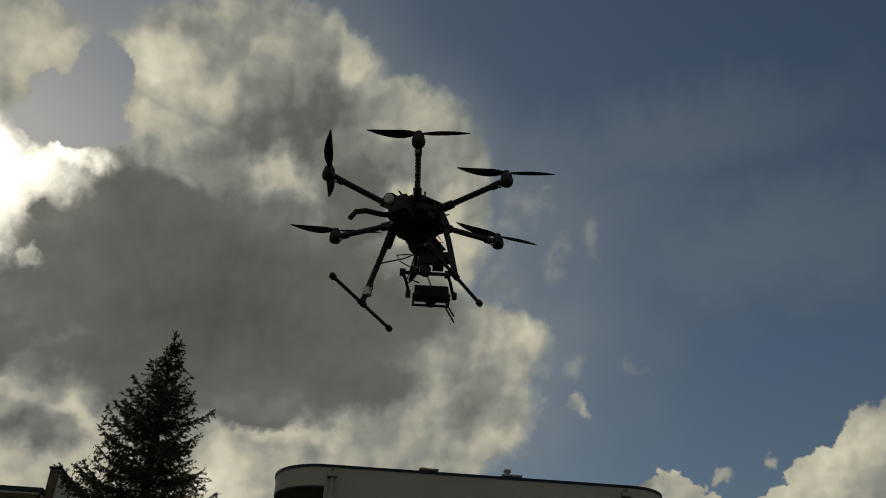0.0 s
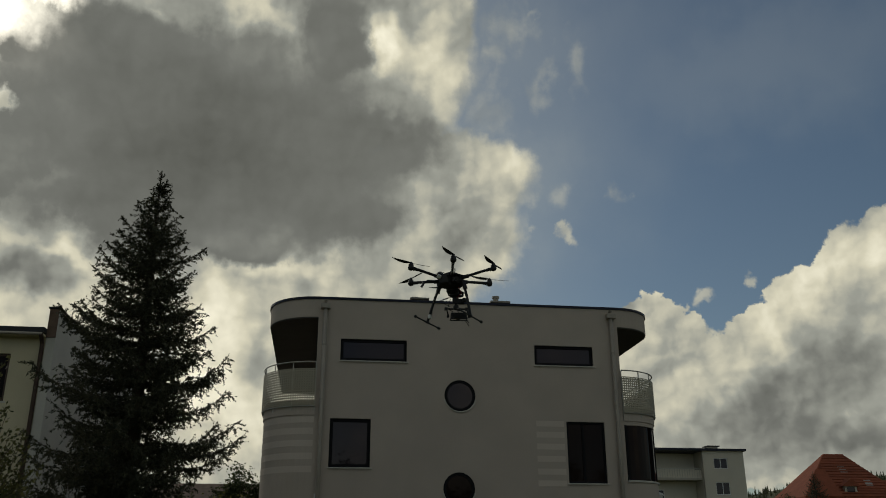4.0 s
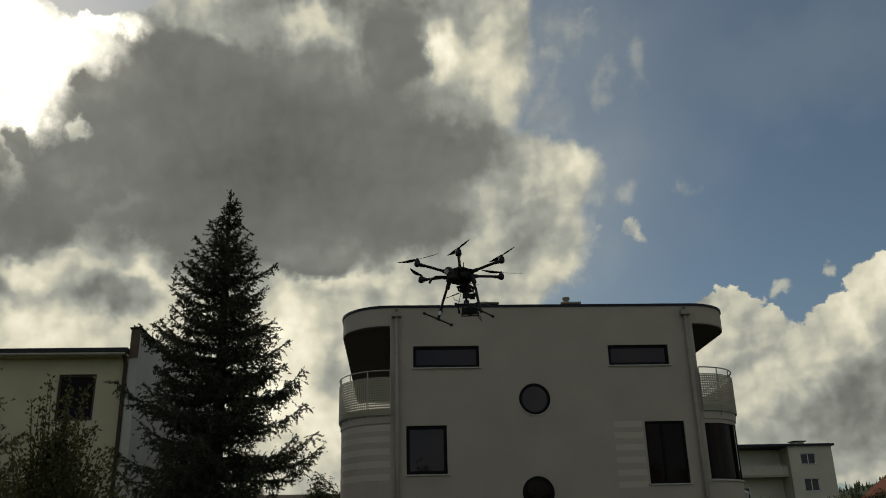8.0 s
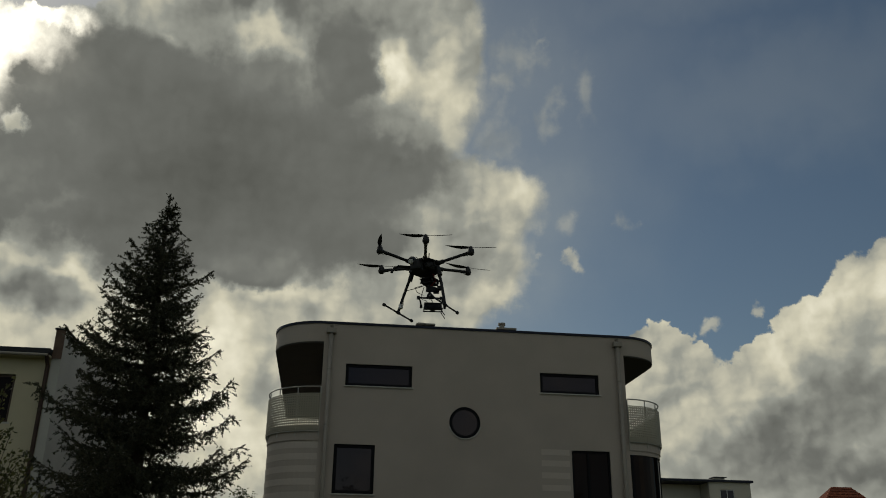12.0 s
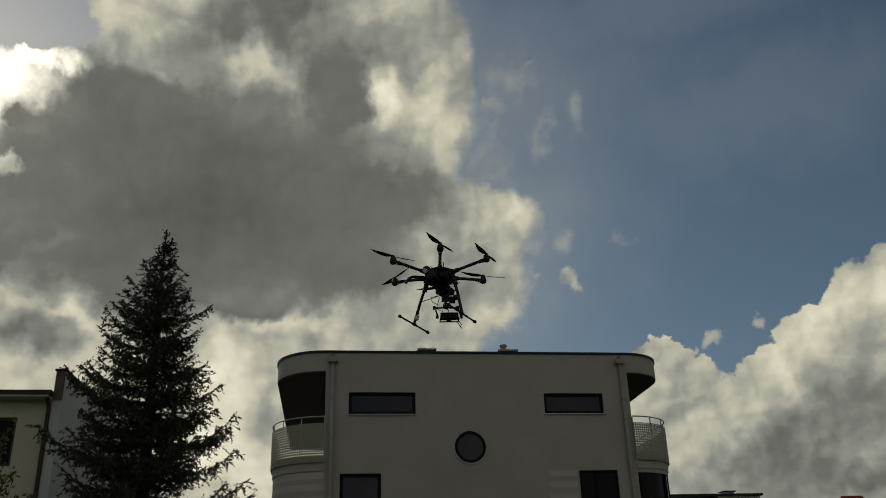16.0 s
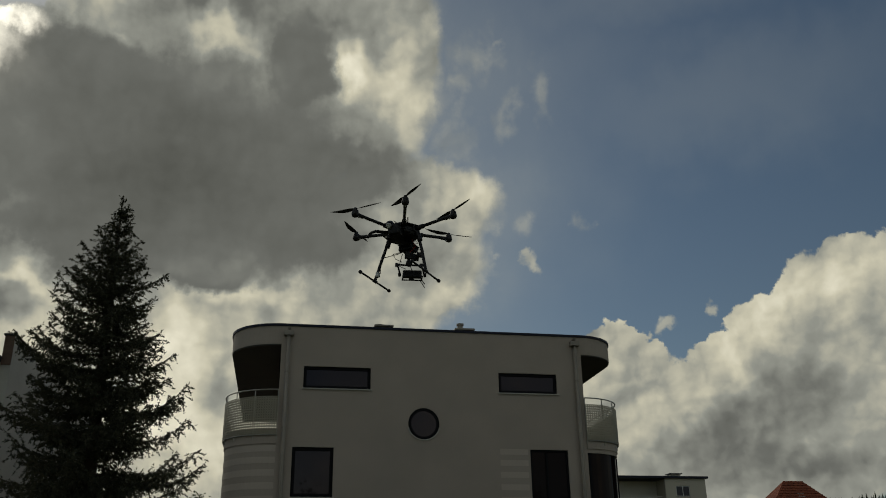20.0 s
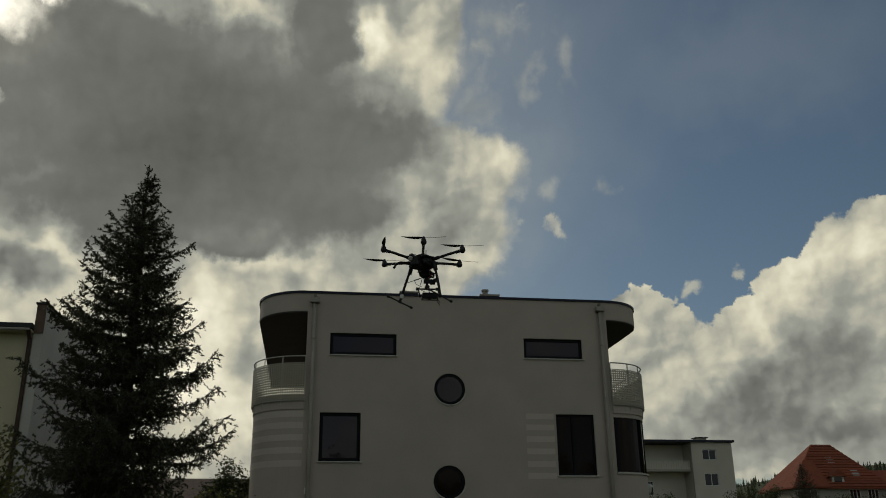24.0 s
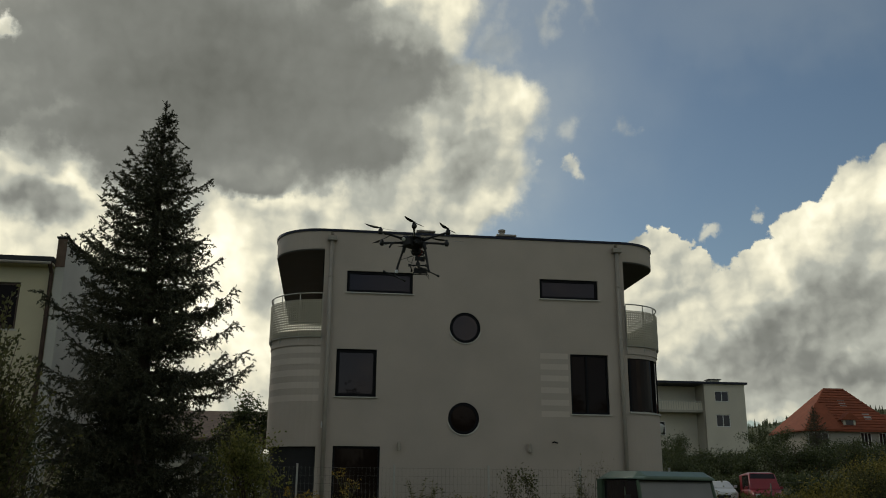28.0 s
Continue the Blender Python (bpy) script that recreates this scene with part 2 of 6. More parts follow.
tone = brighter(tone, 23.9, 14.9, 1.1, 1.4, -0.08)
tone = wmath("SUBTRACT", tone, wmath("MULTIPLY", wsmooth(patch, -0.3, 0.6), 0.26))
tone = brighter(tone, -7.0, 15.0, 7.0, 2.6, 0.16)
tone = brighter(tone, -20.0, 13.5, 7.0, 2.4, 0.14)
tone = brighter(tone, -6.0, 9.5, 6.0, 3.0, 0.12)
tone = brighter(tone, 33.0, 6.5, 14.0, 3.6, -0.14)
# the grey underside of the great cloud
deep = wmath("MULTIPLY_ADD", lump, 0.06, 0.18)
deep = brighter(deep, -12.0, 25.8, 7.4, 4.7, -0.07)
deep = brighter(deep, -4.1, 26.6, 7.7, 4.4, -0.06)
deep = brighter(deep, -17.9, 27.3, 4.1, 3.1, 0.05)
deep = brighter(deep, -22.4, 23.9, 3.1, 2.3, 0.07)
deep = brighter(deep, -5.9, 32.4, 6.3, 2.1, 0.06)
deep = brighter(deep, 2.5, 25.2, 4.1, 3.3, 0.05)
deep = brighter(deep, -5.5, 20.5, 7.0, 1.7, 0.05)
deep = brighter(deep, -14.2, 20.6, 4.5, 1.8, -0.03)
deep = brighter(deep, -22.4, 28.0, 2.1, 1.7, 0.05)
shape = wmath("ADD", wmath("MULTIPLY_ADD", fold, 0.20, wmath("MULTIPLY", bulge, 0.34)), wmath("MULTIPLY_ADD", relief, 0.36, wmath("MULTIPLY", lump, 0.40)))
shape = wmath("MULTIPLY_ADD", knobs, wmath("MULTIPLY_ADD", a_heap, 0.06, 0.08), shape)
tone = wmath("ADD", wmath("MULTIPLY", tone, wmath("SUBTRACT", 1.0, thick)), wmath("MULTIPLY", deep, thick))
shape = wmath("MULTIPLY", shape, wmath("SUBTRACT", 1.0, wmath("MULTIPLY", thick, 0.62)))
shape = wmath("MULTIPLY", shape, wmath("ADD", 1.0, wmath("MULTIPLY", a_heap, 0.10)))
tone = wmath("ADD", tone, shape, clamp=True)
ramp = wt.nodes.new("ShaderNodeValToRGB")
wt.links.new(tone, ramp.inputs[0])
stops = ramp.color_ramp.elements
stops[0].position, stops[0].color = 0.0, (0.100, 0.102, 0.088, 1)
stops[1].position, stops[1].color = 1.0, (1.00, 0.95, 0.75, 1)
for at_, col in ((0.25, (0.173, 0.177, 0.157)), (0.50, (0.342, 0.348, 0.300)), (0.75, (0.68, 0.645, 0.49))):
    stops.new(at_).color = (*col, 1)
body = ramp.outputs[0]
glow = wmath("POWER", wsmooth(union(warped, [
    (-24.2, 30.7, 5.3, 3.2), (-25.1, 27.5, 2.1, 2.3), (-27.1, 24.1, 1.9, 1.9), (-26.9, 31.8, 4.2, 1.9),
    (-30.7, 27.9, 5.0, 4.0), (-20.9, 33.0, 2.3, 0.8),
], 0.3), -0.45, 0.8), 1.1)
glow = wmath("MULTIPLY", glow, wmath("SUBTRACT", 1.0, wmath("MULTIPLY", thick, 0.96)))
glow = wmath("MULTIPLY", glow, wmath("MULTIPLY_ADD", wmath("ADD", lump, wmath("MULTIPLY", bulge, 0.6)), 2.4, 1.0, clamp=False))
lit = wt.nodes.new("ShaderNodeMix")
lit.data_type, lit.blend_type = "RGBA", "ADD"
lit.inputs[0].default_value = 1.0
wt.links.new(body, lit.inputs[6])
wt.links.new(wvec("MULTIPLY", wmix(glow, (0, 0, 0), (1.0, 0.93, 0.76)), (2.2, 2.2, 2.2)), lit.inputs[7])

sky = wt.nodes.new("ShaderNodeTexSky")
sky.sky_type, sky.sun_disc = "NISHITA", False
sky.sun_elevation, sky.sun_rotation = radians(SUN_EL), radians(SUN_AZ)
sky.air_density, sky.dust_density, sky.ozone_density = 1.0, 0.6, 0.6
bg_sky, bg_cloud = wt.nodes.new("ShaderNodeBackground"), wt.nodes.new("ShaderNodeBackground")
bg_sky.inputs["Strength"].default_value = 0.046
wt.links.new(wvec("MULTIPLY", sky.outputs[0], (0.975, 1.03, 0.99)), bg_sky.inputs["Color"])
wt.links.new(lit.outputs[2], bg_cloud.inputs["Color"])
bg_veil = wt.nodes.new("ShaderNodeBackground")
bg_veil.inputs["Color"].default_value = (0.40, 0.42, 0.38, 1)
thin, mixer, wout = wt.nodes.new("ShaderNodeMixShader"), wt.nodes.new("ShaderNodeMixShader"), wt.nodes.new("ShaderNodeOutputWorld")
wt.links.new(a_veil, thin.inputs[0])
wt.links.new(bg_sky.outputs[0], thin.inputs[1])
wt.links.new(bg_veil.outputs[0], thin.inputs[2])
wt.links.new(solid, mixer.inputs[0])
wt.links.new(thin.outputs[0], mixer.inputs[1])
wt.links.new(bg_cloud.outputs[0], mixer.inputs[2])
wt.links.new(mixer.outputs[0], wout.inputs["Surface"])

sun = new("sun", bpy.data.lights.new("sun", "SUN"))
sun.data.energy, sun.data.angle, sun.data.color = 0.6, radians(10), (1.0, 0.93, 0.80)
sun_way = Vector((math.sin(radians(SUN_AZ)) * math.cos(radians(SUN_EL)), math.cos(radians(SUN_AZ)) * math.cos(radians(SUN_EL)), math.sin(radians(SUN_EL))))
sun.matrix_world = look(sun_way * 50, (0, 0, 0))

# ---- materials ----
def material(name, base, rough=0.8, metal=0.0, vary=0.15, scale=6.0, fine=60.0, bump=0.2, tint=None, spec=None, streak=None, per_object=0.0):
    """A procedural surface: a base colour, cloudy variation at two scales (streak stretches it upright), relief."""
    m = bpy.data.materials.new(name)
    m.use_nodes = True
    t = m.node_tree
    b = t.nodes["Principled BSDF"]
    b.inputs["Roughness"].default_value, b.inputs["Metallic"].default_value = rough, metal
    if spec is not None:
        b.inputs["Specular IOR Level"].default_value = spec
    co = t.nodes.new("ShaderNodeTexCoord").outputs["Object"]
    if streak:
        mp = t.nodes.new("ShaderNodeMapping")
        mp.inputs["Scale"].default_value = streak
        t.links.new(co, mp.inputs["Vector"])
        co = mp.outputs[0]
    n1, n2 = t.nodes.new("ShaderNodeTexNoise"), t.nodes.new("ShaderNodeTexNoise")
    for n, s, d in ((n1, scale, 5), (n2, fine, 4)):
        n.inputs["Scale"].default_value, n.inputs["Detail"].default_value = s, d
        t.links.new(co, n.inputs["Vector"])
    add = t.nodes.new("ShaderNodeMath")
    add.operation = "MULTIPLY_ADD"
    add.inputs[1].default_value = 0.35
    t.links.new(n2.outputs["Fac"], add.inputs[0])
    sc = t.nodes.new("ShaderNodeMath")
    sc.operation = "MULTIPLY"
    sc.inputs[1].default_value = 0.65
    t.links.new(n1.outputs["Fac"], sc.inputs[0])
    t.links.new(sc.outputs[0], add.inputs[2])
    fac = add.outputs[0]
    if per_object:
        info = t.nodes.new("ShaderNodeObjectInfo")
        po = t.nodes.new("ShaderNodeMath")
        po.operation = "MULTIPLY_ADD"
        po.inputs[1].default_value = per_object
        t.links.new(info.outputs["Random"], po.inputs[0])
        t.links.new(fac, po.inputs[2])
        off = t.nodes.new("ShaderNodeMath")
        off.operation = "SUBTRACT"
        off.inputs[1].default_value = per_object / 2
        t.links.new(po.outputs[0], off.inputs[0])
        fac = off.outputs[0]
    ramp = t.nodes.new("ShaderNodeValToRGB")
    ramp.color_ramp.elements[0].position, ramp.color_ramp.elements[1].position = 0.3, 0.7
    low = [c * (1 - vary) for c in base] if tint is None else tint
    ramp.color_ramp.elements[0].color = (*low, 1)
    ramp.color_ramp.elements[1].color = (*[min(1, c * (1 + vary)) for c in base], 1)
    t.links.new(fac, ramp.inputs[0])
    t.links.new(ramp.outputs[0], b.inputs["Base Color"])
    if bump:
        bp = t.nodes.new("ShaderNodeBump")
        bp.inputs["Strength"].default_value, bp.inputs["Distance"].default_value = bump, 0.02
        t.links.new(n2.outputs["Fac"], bp.inputs["Height"])
        t.links.new(bp.outputs[0], b.inputs["Normal"])
    return m


def glass_material(name, tint, rough=0.02, gloss=0.5):
    """Dark window glass: a gloss coat over a dark interior."""
    m = bpy.data.materials.new(name)
    m.use_nodes = True
    b = m.node_tree.nodes["Principled BSDF"]
    b.inputs["Base Color"].default_value = (*tint, 1)
    b.inputs["Roughness"].default_value = rough
    b.inputs["IOR"].default_value = 1.5
    b.inputs["Specular IOR Level"].default_value = gloss
    b.inputs["Specular Tint"].default_value = (1.0, 0.86, 0.90, 1)
    return m


def leaf_material(name, dark, light, rough=0.6, through=0.25):
    """Leaves: each small piece its own shade, a little light passes through."""
    m = bpy.data.materials.new(name)
    m.use_nodes = True
    t = m.node_tree
    b = t.nodes["Principled BSDF"]
    b.inputs["Roughness"].default_value = rough
    b.inputs["Specular IOR Level"].default_value = 0.25
    geo = t.nodes.new("ShaderNodeNewGeometry")
    ramp = t.nodes.new("ShaderNodeValToRGB")
    ramp.color_ramp.elements[0].color, ramp.color_ramp.elements[1].color = (*dark, 1), (*light, 1)
    t.links.new(geo.outputs["Random Per Island"], ramp.inputs[0])
    t.links.new(ramp.outputs[0], b.inputs["Base Color"])
    tr, mx = t.nodes.new("ShaderNodeBsdfTranslucent"), t.nodes.new("ShaderNodeMixShader")
    t.links.new(ramp.outputs[0], tr.inputs["Color"])
    mx.inputs[0].default_value = through
    t.links.new(b.outputs[0], mx.inputs[1])
    t.links.new(tr.outputs[0], mx.inputs[2])
    t.links.new(mx.outputs[0], t.nodes["Material Output"].inputs["Surface"])
    return m


M = {
    "render": material("facade_render", (0.462, 0.398, 0.341), 0.92, vary=0.10, scale=0.8, fine=90, bump=0.25),
    "render_pale": material("pale_stripe_render", (0.565, 0.495, 0.43), 0.9, vary=0.06, scale=1.0, fine=90, bump=0.25),
    # much darker than the render: the canopy's shade is in the colour
    "soffit": material("soffit_shade", (0.075, 0.07, 0.06), 0.9, vary=0.12, scale=1.5),
    "flashing": material("dark_blue_flashing", (0.015, 0.017, 0.03), 0.45, metal=0.6, vary=0.3, scale=3),
    "frame_dark": material("anthracite_frame", (0.010, 0.010, 0.012), 0.7, vary=0.2, bump=0.05, spec=0.12),
    "glass": glass_material("window_glass", (0.022, 0.018, 0.021), gloss=0.36),
    # dark and barely glossy; in W4, D2, C2 it imitates dark tree reflections
    "glass_brown": glass_material("dull_brown_glass", (0.014, 0.009, 0.007), gloss=0.09),
    "zinc": material("zinc_pipe", (0.34, 0.305, 0.26), 0.6, metal=0.15, vary=0.12, scale=3, bump=0.1),
    "steel": material("galvanised_steel", (0.45, 0.44, 0.40), 0.5, metal=0.5, vary=0.12, scale=8),
    "panel": material("perforated_panel", (0.37, 0.335, 0.255), 0.6, metal=0.2, vary=0.08, scale=2),
    "sill": material("pale_sill", (0.5, 0.48, 0.43), 0.6, vary=0.1),
    "concrete": material("concrete", (0.32, 0.31, 0.28), 0.92, vary=0.2, scale=3),
    # near-black: shade of rooms and the open bay as colour; also a door
    "near_black": material("shade_and_door_black", (0.012, 0.012, 0.013), 0.8, vary=0.2),
    "old_render": material("old_cream_render", (0.56, 0.50, 0.345), 0.95, vary=0.16, scale=0.7, fine=50, bump=0.3),
    "old_render_side": material("weathered_grey_render", (0.52, 0.50, 0.45), 0.95, vary=0.14, scale=0.6, fine=40, bump=0.3),
    "brick_top": material("brick_parapet", (0.13, 0.085, 0.06), 0.9, vary=0.3, scale=4),
    "roof_felt": material("black_roof_felt", (0.03, 0.03, 0.032), 0.9, vary=0.25, scale=2),
    "old_wood": material("brown_window_wood", (0.055, 0.032, 0.02), 0.7, vary=0.25, scale=5),
    "bark": material("spruce_bark", (0.07, 0.05, 0.035), 0.95, vary=0.35, scale=9, streak=(1, 1, 0.25)),
    "needles": leaf_material("spruce_needles", (0.030, 0.034, 0.020), (0.095, 0.092, 0.052), through=0.12),
    "leaf_apple": leaf_material("apple_leaves", (0.045, 0.05, 0.018), (0.15, 0.145, 0.052), through=0.32),
    "leaf_birch": leaf_material("bush_leaves", (0.075, 0.09, 0.022), (0.27, 0.26, 0.075), through=0.42),
    "leaf_far": leaf_material("hedge_leaves", (0.03, 0.042, 0.016), (0.10, 0.115, 0.045)),
    "leaf_yellow": leaf_material("yellow_green_leaves", (0.12, 0.11, 0.025), (0.36, 0.29, 0.07), through=0.35),
    "goldenrod": leaf_material("goldenrod_flowers", (0.25, 0.17, 0.02), (0.45, 0.30, 0.04)),
    "grass": leaf_material("meadow_grass", (0.13, 0.125, 0.04), (0.36, 0.31, 0.115)),
    "lawn": leaf_material("short_lawn_grass", (0.10, 0.125, 0.028), (0.27, 0.28, 0.075)),
    "soil": material("meadow_ground", (0.075, 0.080, 0.026), 1.0, vary=0.5, scale=0.7, fine=12, bump=0.6),
    "hill": material("wooded_hill", (0.02, 0.028, 0.014), 1.0, vary=0.4, scale=0.05, fine=0.6, bump=0.8),
    "drone_black": material("black_carbon", (0.006, 0.006, 0.007), 0.6, vary=0.3, scale=20, fine=200, bump=0.05),
    "drone_grey": material("dark_grey_plastic", (0.011, 0.011, 0.012), 0.6, vary=0.2, scale=20, bump=0.05),
    "blade": material("propeller_blade", (0.014, 0.014, 0.016), 0.4, vary=0.2, scale=20, bump=0.0),
    "drone_white": material("white_plastic", (0.7, 0.7, 0.68), 0.4, vary=0.06, scale=20, bump=0.0),
    "drone_red": material("red_wire", (0.25, 0.02, 0.015), 0.5, vary=0.2, bump=0.0),
    "truck_green": material("green_truck_paint", (0.05, 0.085, 0.048), 0.5, vary=0.28, scale=2.5, fine=30, bump=0.06),
    "truck_roof": material("pale_green_roof_paint", (0.11, 0.165, 0.125), 0.4, vary=0.2, scale=2.5, fine=30, bump=0.06),
    "truck_cream": material("cream_grille_paint", (0.55, 0.50, 0.38), 0.5, vary=0.12, scale=5),
    "tyre": material("tyre_rubber", (0.02, 0.02, 0.02), 0.9, vary=0.2, scale=10),
    "rust": material("rusty_frame", (0.06, 0.035, 0.025), 0.85, vary=0.4, scale=7),
    "car_red": material("red_car_paint", (0.24, 0.02, 0.03), 0.3, vary=0.06, scale=3, bump=0.0),
    "car_white": material("white_car_paint", (0.6, 0.6, 0.58), 0.3, vary=0.05, scale=3, bump=0.0),
    "wire": material("dull_fence_wire", (0.16, 0.16, 0.15), 0.6, metal=0.3, vary=0.2),
    # light grey base colour imitates bright sky reflected in the sloping windscreen
    "sky_grey_glass": material("windscreen_sky_reflection", (0.19, 0.18, 0.17), 0.14, vary=0.1, scale=2, bump=0.0),
    "lamp_dark": material("old_headlamp_glass", (0.16, 0.14, 0.11), 0.1, vary=0.25, scale=8, bump=0.0),
    "slat_wood": material("weathered_rusty_slats", (0.22, 0.12, 0.06), 0.9, vary=0.35, scale=6),
    "chrome": material("chrome", (0.6, 0.6, 0.6), 0.15, metal=1.0, vary=0.05, bump=0.0),
    "lamp_glass": material("headlamp_glass", (0.5, 0.5, 0.47), 0.1, vary=0.1, bump=0.0),
    "roof_red": material("red_roof_tiles", (0.235, 0.062, 0.027), 0.85, vary=0.2, scale=2, fine=9, per_object=0.25),
    "wall_far": material("far_house_render", (0.36, 0.335, 0.285), 0.95, vary=0.1, scale=0.5),
    "wall_white": material("white_house_render", (0.55, 0.51, 0.43), 0.95, vary=0.08, scale=0.5),
    "wall_yellow": material("yellow_house_render", (0.42, 0.33, 0.14), 0.95, vary=0.1, scale=0.5),
    "white_frame": material("white_window_frame", (0.72, 0.72, 0.70), 0.5, vary=0.05),
}


# ---- mesh helpers ----
def link_mesh(name, bm, mat, parent=None, label="", smooth=False):
    me = bpy.data.meshes.new(name)
    bm.to_mesh(me)
    bm.free()
    me.materials.append(M[mat] if isinstance(mat, str) else mat)
    if smooth:
        for p in me.polygons:
            p.use_smooth = True
    ob = new(name, me)
    ob.parent = parent
    if label:
        ob["label"] = label
    return ob


def part(name, bm, mat, parent, label="", smooth=False):
    return link_mesh(name, bm, mat, parent, label, smooth)


def thing(name, m, label, category, group=""):
    ob = new(name)
    ob.empty_display_size = 0.2
    ob.matrix_world = m
    return tagged(ob, label, category, group)


def box(bm, x0, x1, y0, y1, z0, z1, bevel=0.0, m=None):
    g = bmesh.ops.create_cube(bm, size=1.0)
    mat = Matrix.Translation(((x0 + x1) / 2, (y0 + y1) / 2, (z0 + z1) / 2)) @ Matrix.Diagonal((x1 - x0, y1 - y0, z1 - z0, 1))
    bmesh.ops.transform(bm, matrix=mat, verts=g["verts"])
    vs = g["verts"]
    if bevel:
        edges = list({e for v in vs for e in v.link_edges})
        r = bmesh.ops.bevel(bm, geom=edges, offset=bevel, segments=2, affect="EDGES", profile=0.6)
        vs = list({v for f in r["faces"] for v in f.verts} | {v for v in vs if v.is_valid})
    if m is not None:
        bmesh.ops.transform(bm, matrix=m, verts=[v for v in vs if v.is_valid])
    return bm


def boxed(*a, **k):
    return box(bmesh.new(), *a, **k)


def tube(bm, points, radius, sides=8, radii=None, caps=True):
    """A round tube through points; radii may taper it."""
    pts = [Vector(p) for p in points]
    rings = []
    for i, p in enumerate(pts):
        d = (pts[min(i + 1, len(pts) - 1)] - pts[max(i - 1, 0)]).normalized()
        side = d.cross(Vector((0, 0, 1)))
        if side.length < 1e-3:
            side = d.cross(Vector((0, 1, 0)))
        side.normalize()
        up = side.cross(d)
        r = float(radii[i]) if radii else radius
        rings.append([bm.verts.new(p + r * (math.cos(2 * math.pi * k / sides) * side + math.sin(2 * math.pi * k / sides) * up)) for k in range(sides)])
    for a, b in zip(rings, rings[1:]):
        for k in range(sides):
            bm.faces.new((a[k], a[(k + 1) % sides], b[(k + 1) % sides], b[k]))
    if caps:
        bm.faces.new(rings[0][::-1])
        bm.faces.new(rings[-1])
    return bm


def tubed(*a, **k):
    return tube(bmesh.new(), *a, **k)


def extrude_outline(bm, outline, z0, z1):
    """A prism over a closed outline of (x, y)."""
    low = [bm.verts.new((x, y, z0)) for x, y in outline]
    top = [bm.verts.new((x, y, z1)) for x, y in outline]
    n = len(outline)
    for i in range(n):
        bm.faces.new((low[i], low[(i + 1) % n], top[(i + 1) % n], top[i]))
    bm.faces.new(low[::-1])
    bm.faces.new(top)
    bmesh.ops.recalc_face_normals(bm, faces=bm.faces)
    return bm


def strip_wall(bm, line, z0, z1, depth, closed=False):
    """A wall of some thickness that stands along a line of (x, y); depth goes to the left of its run."""
    pts = [Vector((x, y, 0)) for x, y in line]
    inner = []
    for i, p in enumerate(pts):
        d = (pts[min(i + 1, len(pts) - 1)] - pts[max(i - 1, 0)]).normalized()
        inner.append(p + Vector((-d.y, d.x, 0)) * depth)
    rows = [[bm.verts.new((p.x, p.y, z)) for p in src] for src, z in ((pts, z0), (pts, z1), (inner, z1), (inner, z0))]
    for i in range(len(pts) - 1):
        for a, b in ((0, 1), (1, 2), (2, 3), (3, 0)):
            bm.faces.new((rows[a][i], rows[a][i + 1], rows[b][i + 1], rows[b][i]))
    for i in (0, len(pts) - 1):
        bm.faces.new([r[i] for r in rows])
    bmesh.ops.recalc_face_normals(bm, faces=bm.faces)
    return bm


def lathe(bm, profile, sides=16, m=None):
    """A turned body: profile of (radius, z)."""
    vs0 = set(bm.verts)
    rings = [[bm.verts.new((r * math.cos(2 * math.pi * k / sides), r * math.sin(2 * math.pi * k / sides), z)) for k in range(sides)] for r, z in profile]
    for a, b in zip(rings, rings[1:]):
        for k in range(sides):
            bm.faces.new((a[k], a[(k + 1) % sides], b[(k + 1) % sides], b[k]))
    bm.faces.new(rings[0][::-1])
    bm.faces.new(rings[-1])
    if m is not None:
        bmesh.ops.transform(bm, matrix=m, verts=[v for r in rings for v in r])
    return bm


def lathed(*a, **k):
    return lathe(bmesh.new(), *a, **k)


def quad_mesh(name, verts, faces, mat, parent=None, label=""):
    me = bpy.data.meshes.new(name)
    me.from_pydata(verts, [], faces)
    me.materials.append(M[mat] if isinstance(mat, str) else mat)
    ob = new(name, me)
    ob.parent = parent
    if label:
        ob["label"] = label
    return ob

# ---- ground ----
def smooth01(t):
    t = min(1.0, max(0.0, t))
    return t * t * (3 - 2 * t)


def ground_z(x, y):
    """Flat meadow at the camera, a low bank up to the house, then a long slope to wooded hills."""
    z = 0.95 * smooth01((y - 13.5) / 9.0)
    r = math.hypot(x, y)
    if y > 0:
        z += 5.6 * smooth01((r - 45) / 75) + 0.113 * max(0.0, r - 160) * smooth01((r - 160) / 120) * (0.25 + 0.75 * smooth01((math.degrees(math.atan2(x, y)) - 5) / 35)) * smooth01((900 - r) / 300)
    z += 0.05 * noise.noise(Vector((x * 0.35, y * 0.35, 0))) + 0.02 * noise.noise(Vector((x * 1.3, y * 1.3, 5)))
    if r > 300:
        z += 5 * noise.noise(Vector((x * 0.006, y * 0.006, 2)))
    return z


def axis_steps(lo, hi):
    out, v = [0.0], 0.0
    while v < hi:
        v += max(0.6, v * 0.06)
        out.append(min(v, hi))
    neg, v = [], 0.0
    while v > lo:
        v -= max(0.6, -v * 0.06)
        neg.append(max(v, lo))
    return neg[::-1] + out


gxs, gys = axis_steps(-2500, 2500), axis_steps(-2500, 2500)
gverts = [(x, y, ground_z(x, y)) for y in gys for x in gxs]
gw = len(gxs)
gfaces = [(j * gw + i, j * gw + i + 1, (j + 1) * gw + i + 1, (j + 1) * gw + i) for j in range(len(gys) - 1) for i in range(gw - 1)]
ground = quad_mesh("ground", gverts, gfaces, "soil")
for p in ground.data.polygons:
    p.use_smooth = True
